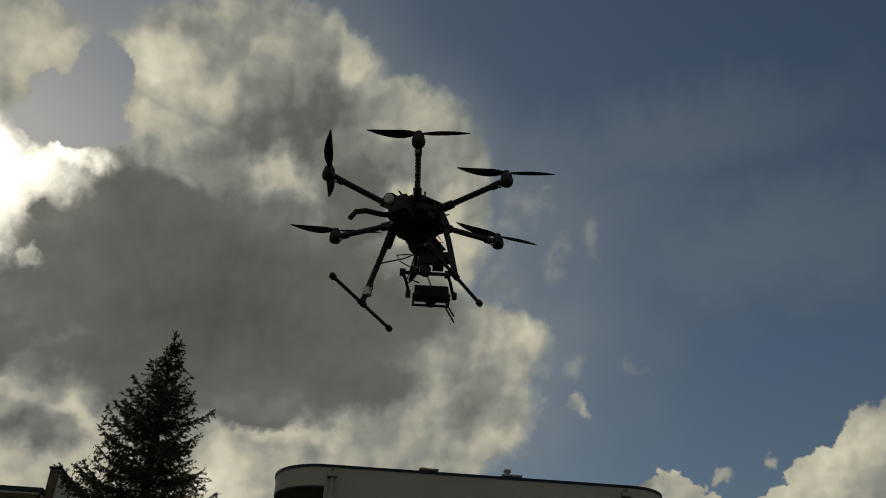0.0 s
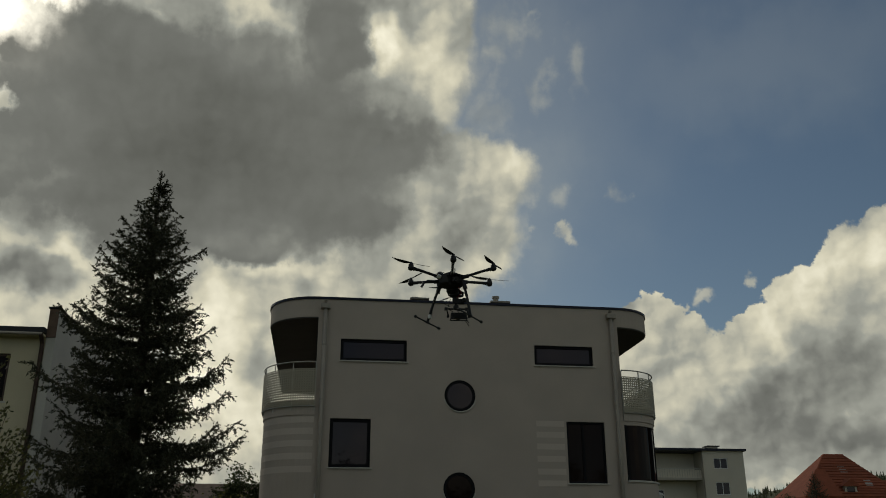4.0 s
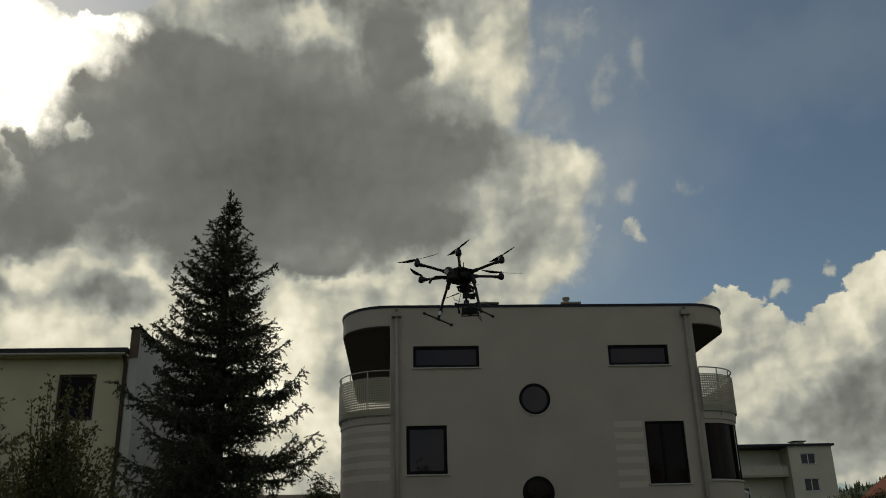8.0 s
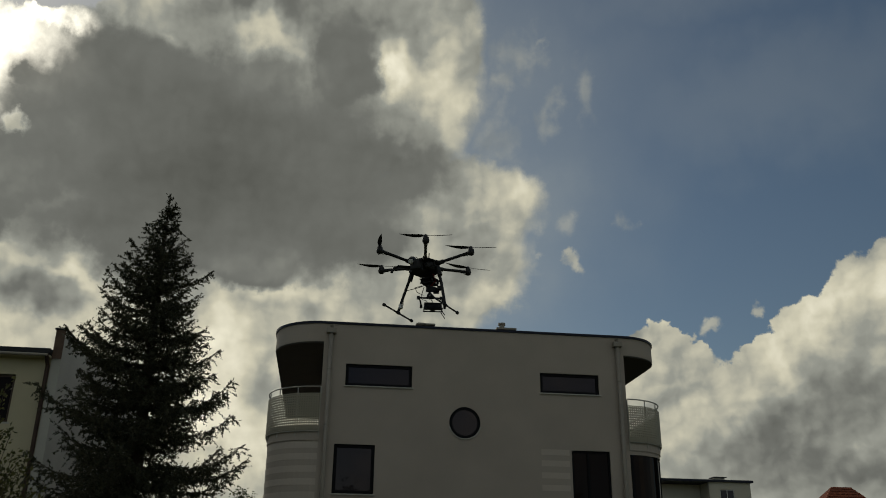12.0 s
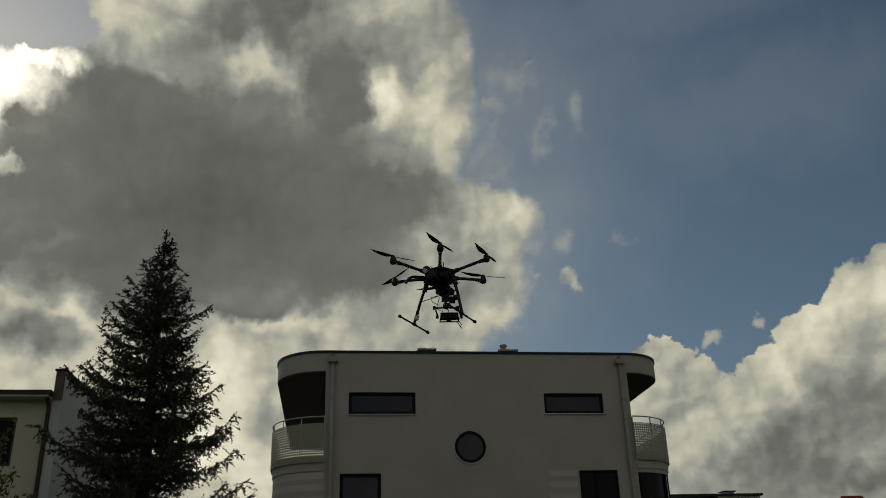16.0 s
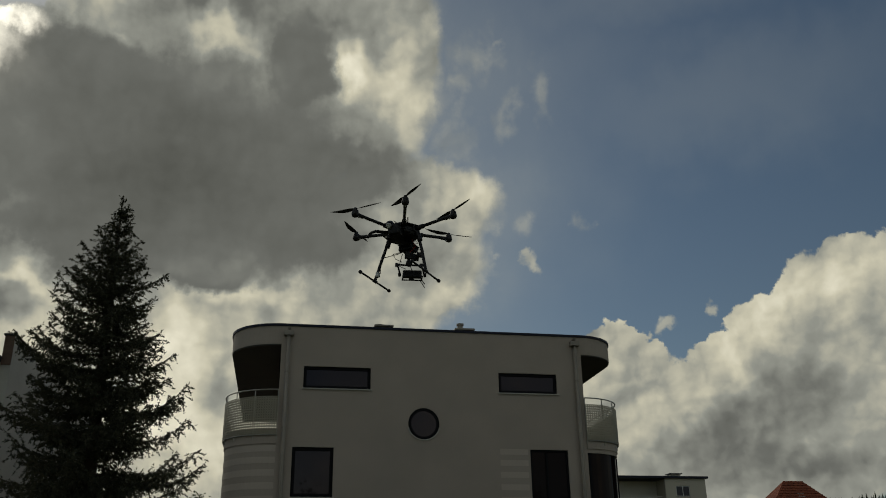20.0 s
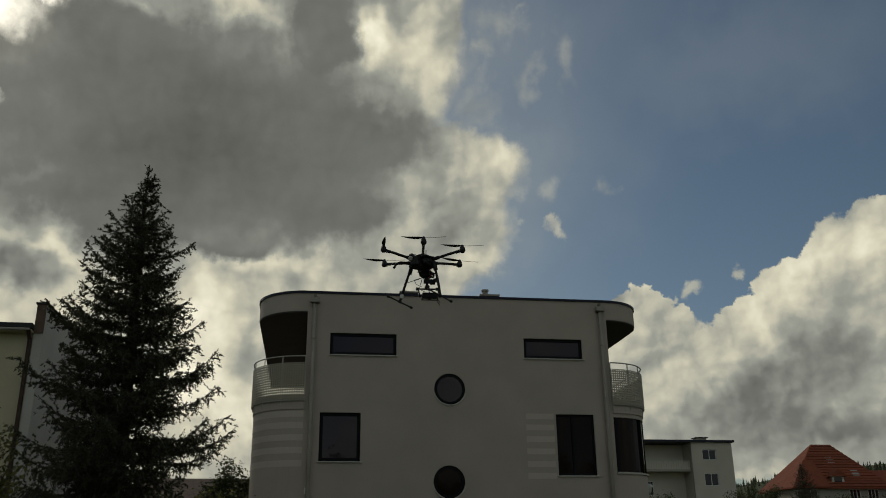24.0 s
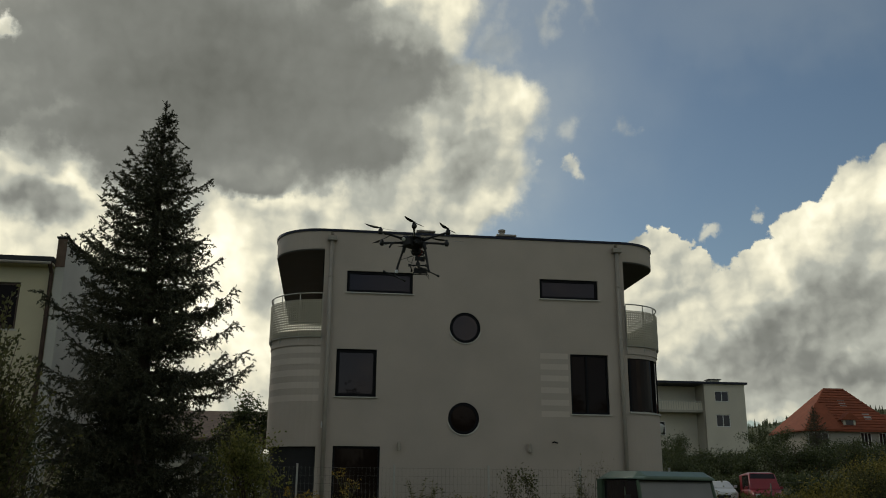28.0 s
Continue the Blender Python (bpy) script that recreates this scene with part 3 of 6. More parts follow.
tagged(ground, "rough meadow ground rising to the houses", "ground", kind="structure")

# ---- the white house with rounded ends ----
FY, FZ0, FZ1 = 25.0, 0.7, 9.34
BACK = 37.0
FX0, FX1, RL, RR = -0.17, 8.97, 1.47, 1.33      # ends of the flat front, radii of the rounded ends
house = thing("apartment_house", pose(0, 0, -0.09), "cream-rendered three-storey house with rounded ends and side balconies", "house")


def arc(cx, cy, r, a0, a1, n=14):
    return [(cx + r * math.cos(radians(a0 + (a1 - a0) * i / n)), cy + r * math.sin(radians(a0 + (a1 - a0) * i / n))) for i in range(n + 1)]


def outline(grow=0.0):
    """The outline of the whole house with its rounded front corners, from back left to back right."""
    return left_line(grow) + right_line(grow)


def left_line(grow=0.0, y1=BACK):
    return [(FX0 - RL - grow, y1)] + arc(FX0, FY + RL, RL + grow, 180, 270)


def right_line(grow=0.0, y1=BACK):
    return arc(FX1, FY + RR, RR + grow, 270, 360) + [(FX1 + RR + grow, y1)]


def facade_mesh(bm, x0, x1, z0, z1, y, rects, rounds, depth):
    """A wall face with rectangular and round openings that go through it, and their reveals."""
    xs = sorted({x0, x1, *[v for r in rects for v in r[:2]], *[v for c in rounds for v in (c[0] - c[2] - 0.1, c[0] + c[2] + 0.1)]})
    zs = sorted({z0, z1, *[v for r in rects for v in r[2:]], *[v for c in rounds for v in (c[1] - c[2] - 0.1, c[1] + c[2] + 0.1)]})
    done = {}

    def v(x, yy, z):
        key = (round(x, 4), round(yy, 4), round(z, 4))
        if key not in done:
            done[key] = bm.verts.new((x, yy, z))
        return done[key]

    def reveal(loop):
        for a, b in zip(loop, loop[1:] + loop[:1]):
            bm.faces.new((v(a[0], y, a[1]), v(b[0], y, b[1]), v(b[0], y + depth, b[1]), v(a[0], y + depth, a[1])))

    round_cells = set()
    for cx, cz, r in rounds:
        lo_x, hi_x, lo_z, hi_z = cx - r - 0.1, cx + r + 0.1, cz - r - 0.1, cz + r + 0.1
        edge = [(x, lo_z) for x in xs if lo_x - 1e-6 <= x < hi_x - 1e-6] + [(hi_x, z) for z in zs if lo_z - 1e-6 <= z < hi_z - 1e-6]
        edge += [(x, hi_z) for x in reversed(xs) if lo_x + 1e-6 < x <= hi_x + 1e-6] + [(lo_x, z) for z in reversed(zs) if lo_z + 1e-6 < z <= hi_z + 1e-6]
        dense = []
        for a, b in zip(edge, edge[1:] + edge[:1]):
            k = max(1, int(math.hypot(b[0] - a[0], b[1] - a[1]) / 0.1))
            dense += [(a[0] + (b[0] - a[0]) * i / k, a[1] + (b[1] - a[1]) * i / k, i == 0) for i in range(k)]
        ring = []
        for px_, pz_, _ in dense:
            a = math.atan2(pz_ - cz, px_ - cx)
            ring.append((cx + r * math.cos(a), cz + r * math.sin(a)))
        n = len(dense)
        for i in range(n):
            j = (i + 1) % n
            bm.faces.new((v(dense[i][0], y, dense[i][1]), v(dense[j][0], y, dense[j][1]), v(ring[j][0], y, ring[j][1]), v(ring[i][0], y, ring[i][1])))
        reveal(ring)
        for i in range(len(xs) - 1):
            for k in range(len(zs) - 1):
                mx, mz = (xs[i] + xs[i + 1]) / 2, (zs[k] + zs[k + 1]) / 2
                if lo_x < mx < hi_x and lo_z < mz < hi_z:
                    round_cells.add((i, k))
    for i in range(len(xs) - 1):
        for k in range(len(zs) - 1):
            mx, mz = (xs[i] + xs[i + 1]) / 2, (zs[k] + zs[k + 1]) / 2
            if (i, k) in round_cells or any(r[0] < mx < r[1] and r[2] < mz < r[3] for r in rects):
                continue
            bm.faces.new((v(xs[i], y, zs[k]), v(xs[i + 1], y, zs[k]), v(xs[i + 1], y, zs[k + 1]), v(xs[i], y, zs[k + 1])))
    for r in rects:
        reveal([(r[0], r[2]), (r[1], r[2]), (r[1], r[3]), (r[0], r[3])])
    bmesh.ops.recalc_face_normals(bm, faces=bm.faces)
    return bm


W1, W2, W3, W4, D2 = (0.51, 2.46, 7.465, 8.11), (6.32, 8.14, 7.48, 8.09), (0.29, 1.45, 4.42, 5.78), (7.20, 8.36, 4.05, 5.81), (0.29, 1.61, 0.9, 3.045)
C1, C2 = (4.035, 6.505, 0.46), (3.99, 3.865, 0.455)
bm = facade_mesh(bmesh.new(), FX0, FX1, FZ0, FZ1 - 0.04, FY, [W1, W2, W3, W4, D2], [C1, C2], 0.22)
for x_ in (FX0, FX1):
    vs = [bm.verts.new(p) for p in ((x_, FY, FZ0), (x_, FY + 0.3, FZ0), (x_, FY + 0.3, FZ1 - 0.04), (x_, FY, FZ1 - 0.04))]
    bm.faces.new(vs)
bmesh.ops.remove_doubles(bm, verts=bm.verts, dist=0.0005)
part("wall", bm, "render", house, "cream rendered front wall")
for x0_, x1_, y0_, y1_ in ((FX0, FX0 + 0.3, FY + 0.3, BACK), (FX1 - 0.3, FX1, FY + 0.3, BACK), (FX0 + 0.3, FX1 - 0.3, BACK - 0.3, BACK)):
    part("side_wall", boxed(x0_, x1_, y0_, y1_, FZ0, 9.15), "render", house)
# a near-black sheet behind the openings has the shade of stairwell and rooms in its colour
part("interior", boxed(FX0 + 0.31, FX1 - 0.31, FY + 0.60, FY + 0.65, FZ0, 9.1), "near_black", house, "near-black sheet in place of unlit rooms")

# rounded side bays
part("left_bay_wall", strip_wall(bmesh.new(), left_line(), 3.02, 5.86, 0.25), "render", house)
# solid black wall and lintel strip imitate the shaded depth of an open bay
part("left_bay_base", strip_wall(bmesh.new(), left_line(-0.12) + [(0.1, FY + 0.12)], FZ0, 3.02, 0.2), "near_black", house, "near-black wall with the open bay's shade in its colour")
part("left_bay_lintel", strip_wall(bmesh.new(), left_line(-0.10), 2.9, 3.016, 0.2), "near_black", house)
part("corner_pier", boxed(FX0 - 0.02, 0.26, FY - 0.012, FY + 0.3, FZ0, 3.02), "render", house)
part("right_bay_base", strip_wall(bmesh.new(), right_line(), FZ0, 4.10, 0.25), "render", house)
part("right_bay_sill", strip_wall(bmesh.new(), right_line(0.05), 4.10, 4.15, 0.35), "sill", house)
glass_bay = part("right_bay_glass", strip_wall(bmesh.new(), right_line(-0.05), 4.15, 5.74, 0.04), "glass_brown", house, "curved brown glazing of the bay")
for a in (272, 318, 350):
    cx, cy = FX1 + (RR - 0.02) * math.cos(radians(a)), FY + RR + (RR - 0.02) * math.sin(radians(a))
    part("mullion", boxed(-0.035, 0.035, -0.03, 0.06, 4.15, 5.74, 0.006, pose(cx, cy, 0, 0, 0, a - 270)), "frame_dark", glass_bay)
part("right_bay_head", strip_wall(bmesh.new(), right_line(0.0), 5.74, 5.86, 0.25), "render", house)
# pale painted bands
for k, top in enumerate((5.82, 5.50, 5.16, 4.81, 4.45, 4.12)):
    part("pale_band", boxed(6.29, 7.13, FY - 0.006, FY + 0.01, top - 0.165, top), "render_pale", house, "pale painted band")
    if k < 5:
        part("pale_band", strip_wall(bmesh.new(), left_line(0.006, 30.0), top - 0.175, top, 0.02), "render_pale", house, "pale painted band")
# balcony slabs and roof canopies
part("balcony_slab", strip_wall(bmesh.new(), left_line(0.03), 5.86, 6.26, RL), "render", house)
part("balcony_slab", strip_wall(bmesh.new(), right_line(0.03), 5.86, 6.26, RR), "render", house)
part("fascia", strip_wall(bmesh.new(), left_line(), 8.75, FZ1 - 0.04, 0.12), "render", house)
part("fascia", strip_wall(bmesh.new(), right_line(), 8.75, FZ1 - 0.04, 0.12), "render", house)
# soffit sheets cover the whole underside and carry its shade in their colour
part("soffit", strip_wall(bmesh.new(), left_line(-0.01), 8.71, 8.746, RL - 0.06), "soffit", house, "balcony soffit with its shade put into the colour")
part("soffit", strip_wall(bmesh.new(), right_line(-0.01), 8.71, 8.746, RR - 0.06), "soffit", house, "balcony soffit with its shade put into the colour")
part("roof", extrude_outline(bmesh.new(), outline(-0.05), 9.16, 9.28), "roof_felt", house)
part("flashing", strip_wall(bmesh.new(), outline(0.035), FZ1 - 0.045, FZ1 + 0.025, 0.2), "flashing", house, "thin dark metal roof edge")


def window_unit(x0, x1, z0, z1, frame=0.07, bars=(), sill=True, glass="glass"):
    """A dark-framed window set back in its opening."""
    y = FY + 0.05
    bm = bmesh.new()
    for a in ((x0, x0 + frame, z0, z1), (x1 - frame, x1, z0, z1), (x0 + frame, x1 - frame, z0, z0 + frame), (x0 + frame, x1 - frame, z1 - frame, z1)):
        box(bm, a[0], a[1], y, y + 0.08, a[2], a[3], 0.006)
    win = part("window", bm, "frame_dark", house, "anthracite-framed window")
    edges = [x0 + frame, *[v for b in bars for v in (b - 0.035, b + 0.035)], x1 - frame]
    for b in bars:
        part("mullion", boxed(b - 0.035, b + 0.035, y, y + 0.08, z0 + frame, z1 - frame, 0.006), "frame_dark", win)
    for a, b in zip(edges[::2], edges[1::2]):
        part("pane", boxed(a, b, y + 0.03, y + 0.05, z0 + frame, z1 - frame), glass, win)
    if sill:
        part("sill", boxed(x0 - 0.03, x1 + 0.05, FY - 0.05, FY + 0.10, z0 - 0.04, z0 - 0.003, 0.008), "sill", win)
    return win


window_unit(*W1, frame=0.085)
window_unit(*W2, frame=0.085)
window_unit(*W3, frame=0.095)
window_unit(*W4, bars=(7.70,), frame=0.06, glass="glass_brown")
window_unit(*D2, sill=False, frame=0.06, glass="glass_brown")
for cx, cz, r in (C1, C2):
    ring = bmesh.new()
    m = pose(cx, FY + 0.06, cz, 90, 0, 0)
    lathe(ring, [(r - 0.085, 0.0), (r - 0.002, 0.0), (r - 0.002, 0.05), (r - 0.085, 0.05), (r - 0.085, 0.0)], 36, m)
    win = part("round_window", ring, "frame_dark", house, "round porthole window with dark frame")
    # the lower pane's darker glass has its dark reflection put into the material
    part("pane", lathed([(r - 0.077, 0.02), (r - 0.077, 0.03)], 36, m), "glass" if cz > 5 else "glass_brown", win)
    bm = bmesh.new()
    tube(bm, [(cx + (r + 0.02) * math.sin(radians(a)), FY - 0.015, cz - (r + 0.02) * math.cos(radians(a))) for a in range(-75, 76, 10)], 0.022, 6)
    part("sill", bm, "sill", win)


def perforated(line, z0, z1, pitch=0.070, hole=0.030):
    """A curved sheet with rows of square holes, along a line of (x, y)."""
    pts = [Vector((x, y, 0)) for x, y in line]
    run = [0.0]
    for a, b in zip(pts, pts[1:]):
        run.append(run[-1] + (b - a).length)

    def at(s):
        s = min(max(s, 0), run[-1])
        for i in range(len(run) - 1):
            if s <= run[i + 1] or i == len(run) - 2:
                return pts[i].lerp(pts[i + 1], (s - run[i]) / (run[i + 1] - run[i]))

    nu, nv = int(run[-1] / pitch), max(2, int((z1 - z0) / pitch))
    du, dv, verts, faces = run[-1] / nu, (z1 - z0) / nv, [], []
    for i in range(nu):
        for j in range(nv):
            s, z, k = i * du, z0 + j * dv, len(verts)
            e = (du - hole) / 2, (dv - hole) / 2
            for a, b in ((0, 0), (du, 0), (du, dv), (0, dv), (e[0], e[1]), (du - e[0], e[1]), (du - e[0], dv - e[1]), (e[0], dv - e[1])):
                p = at(s + a)
                verts.append((p.x, p.y, z + b))
            faces += [(k, k + 1, k + 5, k + 4), (k + 1, k + 2, k + 6, k + 5), (k + 2, k + 3, k + 7, k + 6), (k + 3, k, k + 4, k + 7)]
    return verts, faces


for side, name in ((left_line, "left"), (right_line, "right")):
    line = side(0.09, 33.0)
    verts, faces = perforated(line, 6.12, 7.19)
    rail = quad_mesh("balcony_railing", verts, faces, "panel", house, "perforated pale metal balcony railing")
    md = rail.modifiers.new("thickness", "SOLIDIFY")
    md.thickness = 0.004
    part("handrail", tubed([(x, y, 7.38) for x, y in side(0.07, 33.0)], 0.019, 8), "steel", rail)
    part("bottom_rail", tubed([(x, y, 6.10) for x, y in side(0.07, 33.0)], 0.018, 6), "steel", rail)
    for k in range(0, len(line) - 1, 4):
        x, y = side(0.04, 33.0)[k if name == "right" else len(line) - 1 - k]
        part("post", boxed(x - 0.014, x + 0.014, y - 0.014, y + 0.014, 5.98, 7.37, 0.003), "steel", rail)

# rainwater pipes with hoppers
for x in (0.03, 8.76):
    pipe = part("downpipe", tubed([(x, FY - 0.08, FZ0), (x, FY - 0.08, 5.0), (x, FY - 0.08, 8.98)], 0.062, 12), "zinc", house, "grey zinc rainwater pipe", smooth=True)
    part("hopper", boxed(x - 0.14, x + 0.14, FY - 0.19, FY - 0.004, 8.98, 9.13, 0.015), "zinc", pipe)
    part("spout", tubed([(x, FY - 0.1, 9.13), (x, FY - 0.1, 9.2), (x, FY + 0.02, 9.22)], 0.05, 8), "zinc", pipe)
    for z in (2.2, 4.6, 6.3, 7.9):
        part("pipe_clamp", lathed([(0.074, -0.02), (0.074, 0.02)], 12, pose(x, FY - 0.08, z)), "zinc", pipe)
# wall lamps, hook, meter box
for x in (2.13, 5.90):
    lamp = part("wall_lamp", lathed([(0.05, -0.17), (0.055, -0.15), (0.055, 0.05), (0.03, 0.09)], 12, pose(x, FY - 0.09, 3.1)), "zinc", house, "small grey cylindrical wall lamp")
    part("bracket", boxed(x - 0.03, x + 0.03, FY - 0.06, FY - 0.003, 3.02, 3.1), "zinc", lamp)
part("wall_hook", tubed([(6.60, FY - 0.003, 3.22), (6.62, FY - 0.1, 3.24), (6.72, FY - 0.12, 3.2)], 0.02, 6), "frame_dark", house, "small dark wall hook")
part("alarm_box", boxed(-0.07, 0.0, FY - 0.07, FY - 0.002, 3.53, 3.70, 0.01), "drone_white", house, "small white box on the corner")
# roof vents and chimney
vent = part("roof_vent", boxed(2.72, 3.16, 26.0, 26.6, 9.28, 9.70, 0.02), "zinc", house, "low grey roof vent")
part("cap", boxed(2.64, 3.24, 25.92, 26.68, 9.70, 9.75, 0.01), "zinc", vent)
part("cowl", boxed(2.72, 2.90, 26.1, 26.4, 9.75, 9.82, 0.01), "zinc", vent)
chim = part("chimney", boxed(5.28, 5.76, 26.0, 26.6, 9.28, 9.68, 0.02), "zinc", house, "low chimney with a short flue")
part("cap", boxed(5.20, 5.84, 25.92, 26.68, 9.68, 9.74, 0.01), "zinc", chim)
part("flue", lathed([(0.09, 9.74), (0.09, 9.92), (0.12, 9.92), (0.12, 9.98)], 12, pose(5.44, 26.3, 0)), "zinc", chim)

# ---- the hexacopter ----
drone = thing("hexacopter", pose(0, 0, 0), "black six-rotor camera drone in flight with a gimbal under it", "drone")
RING_Z, ARM_R = 0.075, 0.40
BX = "drone_black"
bm = bmesh.new()
lathe(bm, [(0.075, -0.034), (0.098, -0.028), (0.106, -0.008), (0.108, 0.02), (0.09, 0.038)], 14)
lathe(bm, [(0.128, 0.044), (0.128, 0.049)], 6, pose(0, 0, 0, 0, 0, 30))
lathe(bm, [(0.03, 0.035), (0.03, 0.047)], 8)
part("centre_body", bm, BX, drone)
part("lower_plate", lathed([(0.125, -0.002), (0.125, 0.004)], 6, pose(0, 0, 0, 0, 0, 30)), BX, drone)
part("canopy", lathed([(0.085, 0.049), (0.08, 0.066), (0.05, 0.082), (0.015, 0.086)], 16), "drone_grey", drone, smooth=True)
part("battery", boxed(-0.155, -0.06, -0.04, 0.045, -0.05, 0.03, 0.014), BX, drone)
part("battery_strap", boxed(-0.125, -0.10, -0.043, 0.048, -0.054, 0.034, 0.003), "drone_grey", drone)
part("receiver", boxed(0.05, 0.10, -0.03, 0.03, -0.062, -0.04, 0.004), "drone_grey", drone)
for px_, py_ in ((0.06, 0.07), (-0.03, 0.10), (0.02, -0.10), (-0.08, -0.07)):
    part("speed_controller", boxed(px_ - 0.022, px_ + 0.022, py_ - 0.014, py_ + 0.014, -0.028, -0.003, 0.004), "drone_grey", drone)
face = Vector((-0.80, -0.30, -0.45)).to_track_quat("Z", "Y").to_matrix().to_4x4()
part("lens_cover", lathed([(0.019, -0.01), (0.020, 0.006), (0.014, 0.012)], 16, Matrix.Translation((-0.165, 0.030, 0.012)) @ face), "drone_white", drone, "round white cover")
part("lens_housing", lathed([(0.03, -0.09), (0.034, -0.06), (0.028, -0.011)], 16, Matrix.Translation((-0.165, 0.030, 0.012)) @ face), BX, drone)
part("antenna", tubed([(-0.07, 0.05, 0.0), (-0.12, 0.10, -0.005), (-0.17, 0.135, -0.012), (-0.205, 0.155, -0.036), (-0.222, 0.168, -0.075)], 0.011, 6), BX, drone)
rotors = []
for k in range(6):
    a = radians(30 + 60 * k)
    c, s = math.cos(a), math.sin(a)
    bm = bmesh.new()
    tube(bm, [(0.11 * c, 0.11 * s, 0.03), (0.25 * c, 0.25 * s, 0.048), (0.385 * c, 0.385 * s, RING_Z - 0.01)], 0.0118, 10)
    arm = part("arm", bm, BX, drone)
    part("joint", tubed([(0.10 * c, 0.10 * s, 0.03), (0.165 * c, 0.165 * s, 0.036)], 0.0175, 8), "drone_grey", arm)
    part("outer_sleeve", tubed([(0.335 * c, 0.335 * s, 0.056), (0.385 * c, 0.385 * s, 0.064)], 0.0145, 8), "drone_grey", arm)
    if k == 3:
        # white studs stand in for bright sky seen through the arm's holes
        for q in range(9):
            r = 0.185 + 0.018 * q
            for e in (-0.0065, 0.0065):
                part("arm_sky_dot", lathed([(0.004, -0.002), (0.004, 0.0)], 6, pose(r * c - e * s, r * s + e * c, 0.0185 + 0.1286 * (r - 0.11))), "drone_white", arm)
    motor = part("motor", lathed([(0.014, -0.034), (0.023, -0.028), (0.027, -0.012), (0.024, 0.0), (0.022, 0.016), (0.012, 0.024)], 16, pose(ARM_R * c, ARM_R * s, RING_Z)), "drone_grey", drone, smooth=True)
    part("motor_light", lathed([(0.0065, -0.003), (0.0065, 0.004)], 8, pose((ARM_R - 0.03) * c, (ARM_R - 0.03) * s, RING_Z - 0.030)), "drone_white", motor)
    bm = bmesh.new()
    lathe(bm, [(0.014, 0.0), (0.014, 0.012), (0.006, 0.018)], 10)
    for side in (1, -1):
        prof, n = [], 9
        for i in range(n + 1):
            u = i / n
            r = 0.012 + u * 0.183
            w = 0.5 * (0.016 + 0.020 * math.sin(math.pi * min(1, u * 1.15) ** 0.75)) * (1 - 0.75 * max(0, u - 0.85) / 0.15)
            tw = radians(22 - 14 * u)
            off = -0.006 * math.sin(math.pi * u)
            ring = []
            for e, t in ((-1, 0.0), (0, 0.0022), (1, 0.0), (0, -0.0012)):
                yy, zz = e * w + off, t
                ring.append(bm.verts.new((side * r, side * (yy * math.cos(tw) - zz * math.sin(tw)), 0.008 + 0.010 * u * u + (yy * math.sin(tw) + zz * math.cos(tw)))))
            prof.append(ring)
        for a_, b_ in zip(prof, prof[1:]):
            for j in range(4):
                bm.faces.new((a_[j], a_[(j + 1) % 4], b_[(j + 1) % 4], b_[j]))
        bm.faces.new(prof[-1])
    bmesh.ops.recalc_face_normals(bm, faces=bm.faces)
    rotor = part("propeller", bm, "blade", drone, "two-blade black propeller", smooth=False)
    rotor.matrix_local = pose(ARM_R * c, ARM_R * s, RING_Z + 0.022)
    rotors.append((rotor, ARM_R * c, ARM_R * s))
for side in (1, -1):
    leg = part("leg", tubed([(0.0, side * 0.115, -0.01), (0.0, side * 0.16 + 0.012, -0.15), (0.0, side * 0.205 + 0.028, -0.315)], 0.0115, 10), BX, drone)
    part("leg_sleeve", tubed([(0.0, side * 0.11, 0.0), (0.0, side * 0.135, -0.075)], 0.019, 10), "drone_grey", leg)
    part("leg_tee", tubed([(-0.018, side * 0.205 + 0.028, -0.319), (0.018, side * 0.205 + 0.028, -0.319)], 0.012, 10), "drone_grey", leg)
    skid = part("skid", tubed([(-0.21, side * 0.205 + 0.028, -0.32), (0.21, side * 0.205 + 0.028, -0.32)], 0.0068, 10), BX, drone)
    for e in (-1, 1):
        part("skid_foot", lathed([(0.007, -0.016), (0.012, -0.010), (0.0135, 0.0), (0.012, 0.010), (0.005, 0.016)], 10, pose(e * 0.205, side * 0.205 + 0.028, -0.32, 0, 90 * e, 0)), "drone_grey", skid)
part("tracker_tag", boxed(-0.014, 0.014, 0.198, 0.222, -0.29, -0.255, 0.003), "drone_white", drone, "small white tag on the leg")
for pts in (((0.0, 0.19, -0.27), (-0.03, 0.17, -0.2), (-0.03, 0.12, -0.05)), ((0.0, 0.16, -0.15), (0.05, 0.08, -0.12), (0.06, 0.0, -0.10)), ((0.06, 0.04, -0.12), (0.08, 0.08, -0.2), (0.09, 0.03, -0.23))):
    part("cable", tubed(pts, 0.003, 5), BX, drone)
part("cable", tubed([(0.03, -0.05, -0.03), (0.05, -0.07, -0.09), (0.04, -0.03, -0.13)], 0.004, 5), "drone_red", drone, "red cable")
gim = part("gimbal", boxed(0.03, 0.13, -0.05, 0.05, -0.10, -0.088, 0.004), BX, drone, "black three-axis camera gimbal")
part("damper_plate", boxed(0.02, 0.14, -0.06, 0.06, -0.066, -0.058, 0.003), BX, gim)
for px_ in (0.035, 0.125):
    for py_ in (-0.045, 0.045):
        part("damper", lathed([(0.008, -0.088), (0.011, -0.077), (0.008, -0.066)], 8, pose(px_, py_, 0)), "drone_grey", gim)
part("yaw_motor", lathed([(0.022, -0.135), (0.026, -0.128), (0.026, -0.108), (0.018, -0.10)], 14, pose(0.08, 0, 0)), "drone_grey", gim, smooth=True)
# the lower gimbal points across the flight line
GT = pose(0.08, 0, 0, 0, 0, 32) @ pose(-0.08, 0, 0)


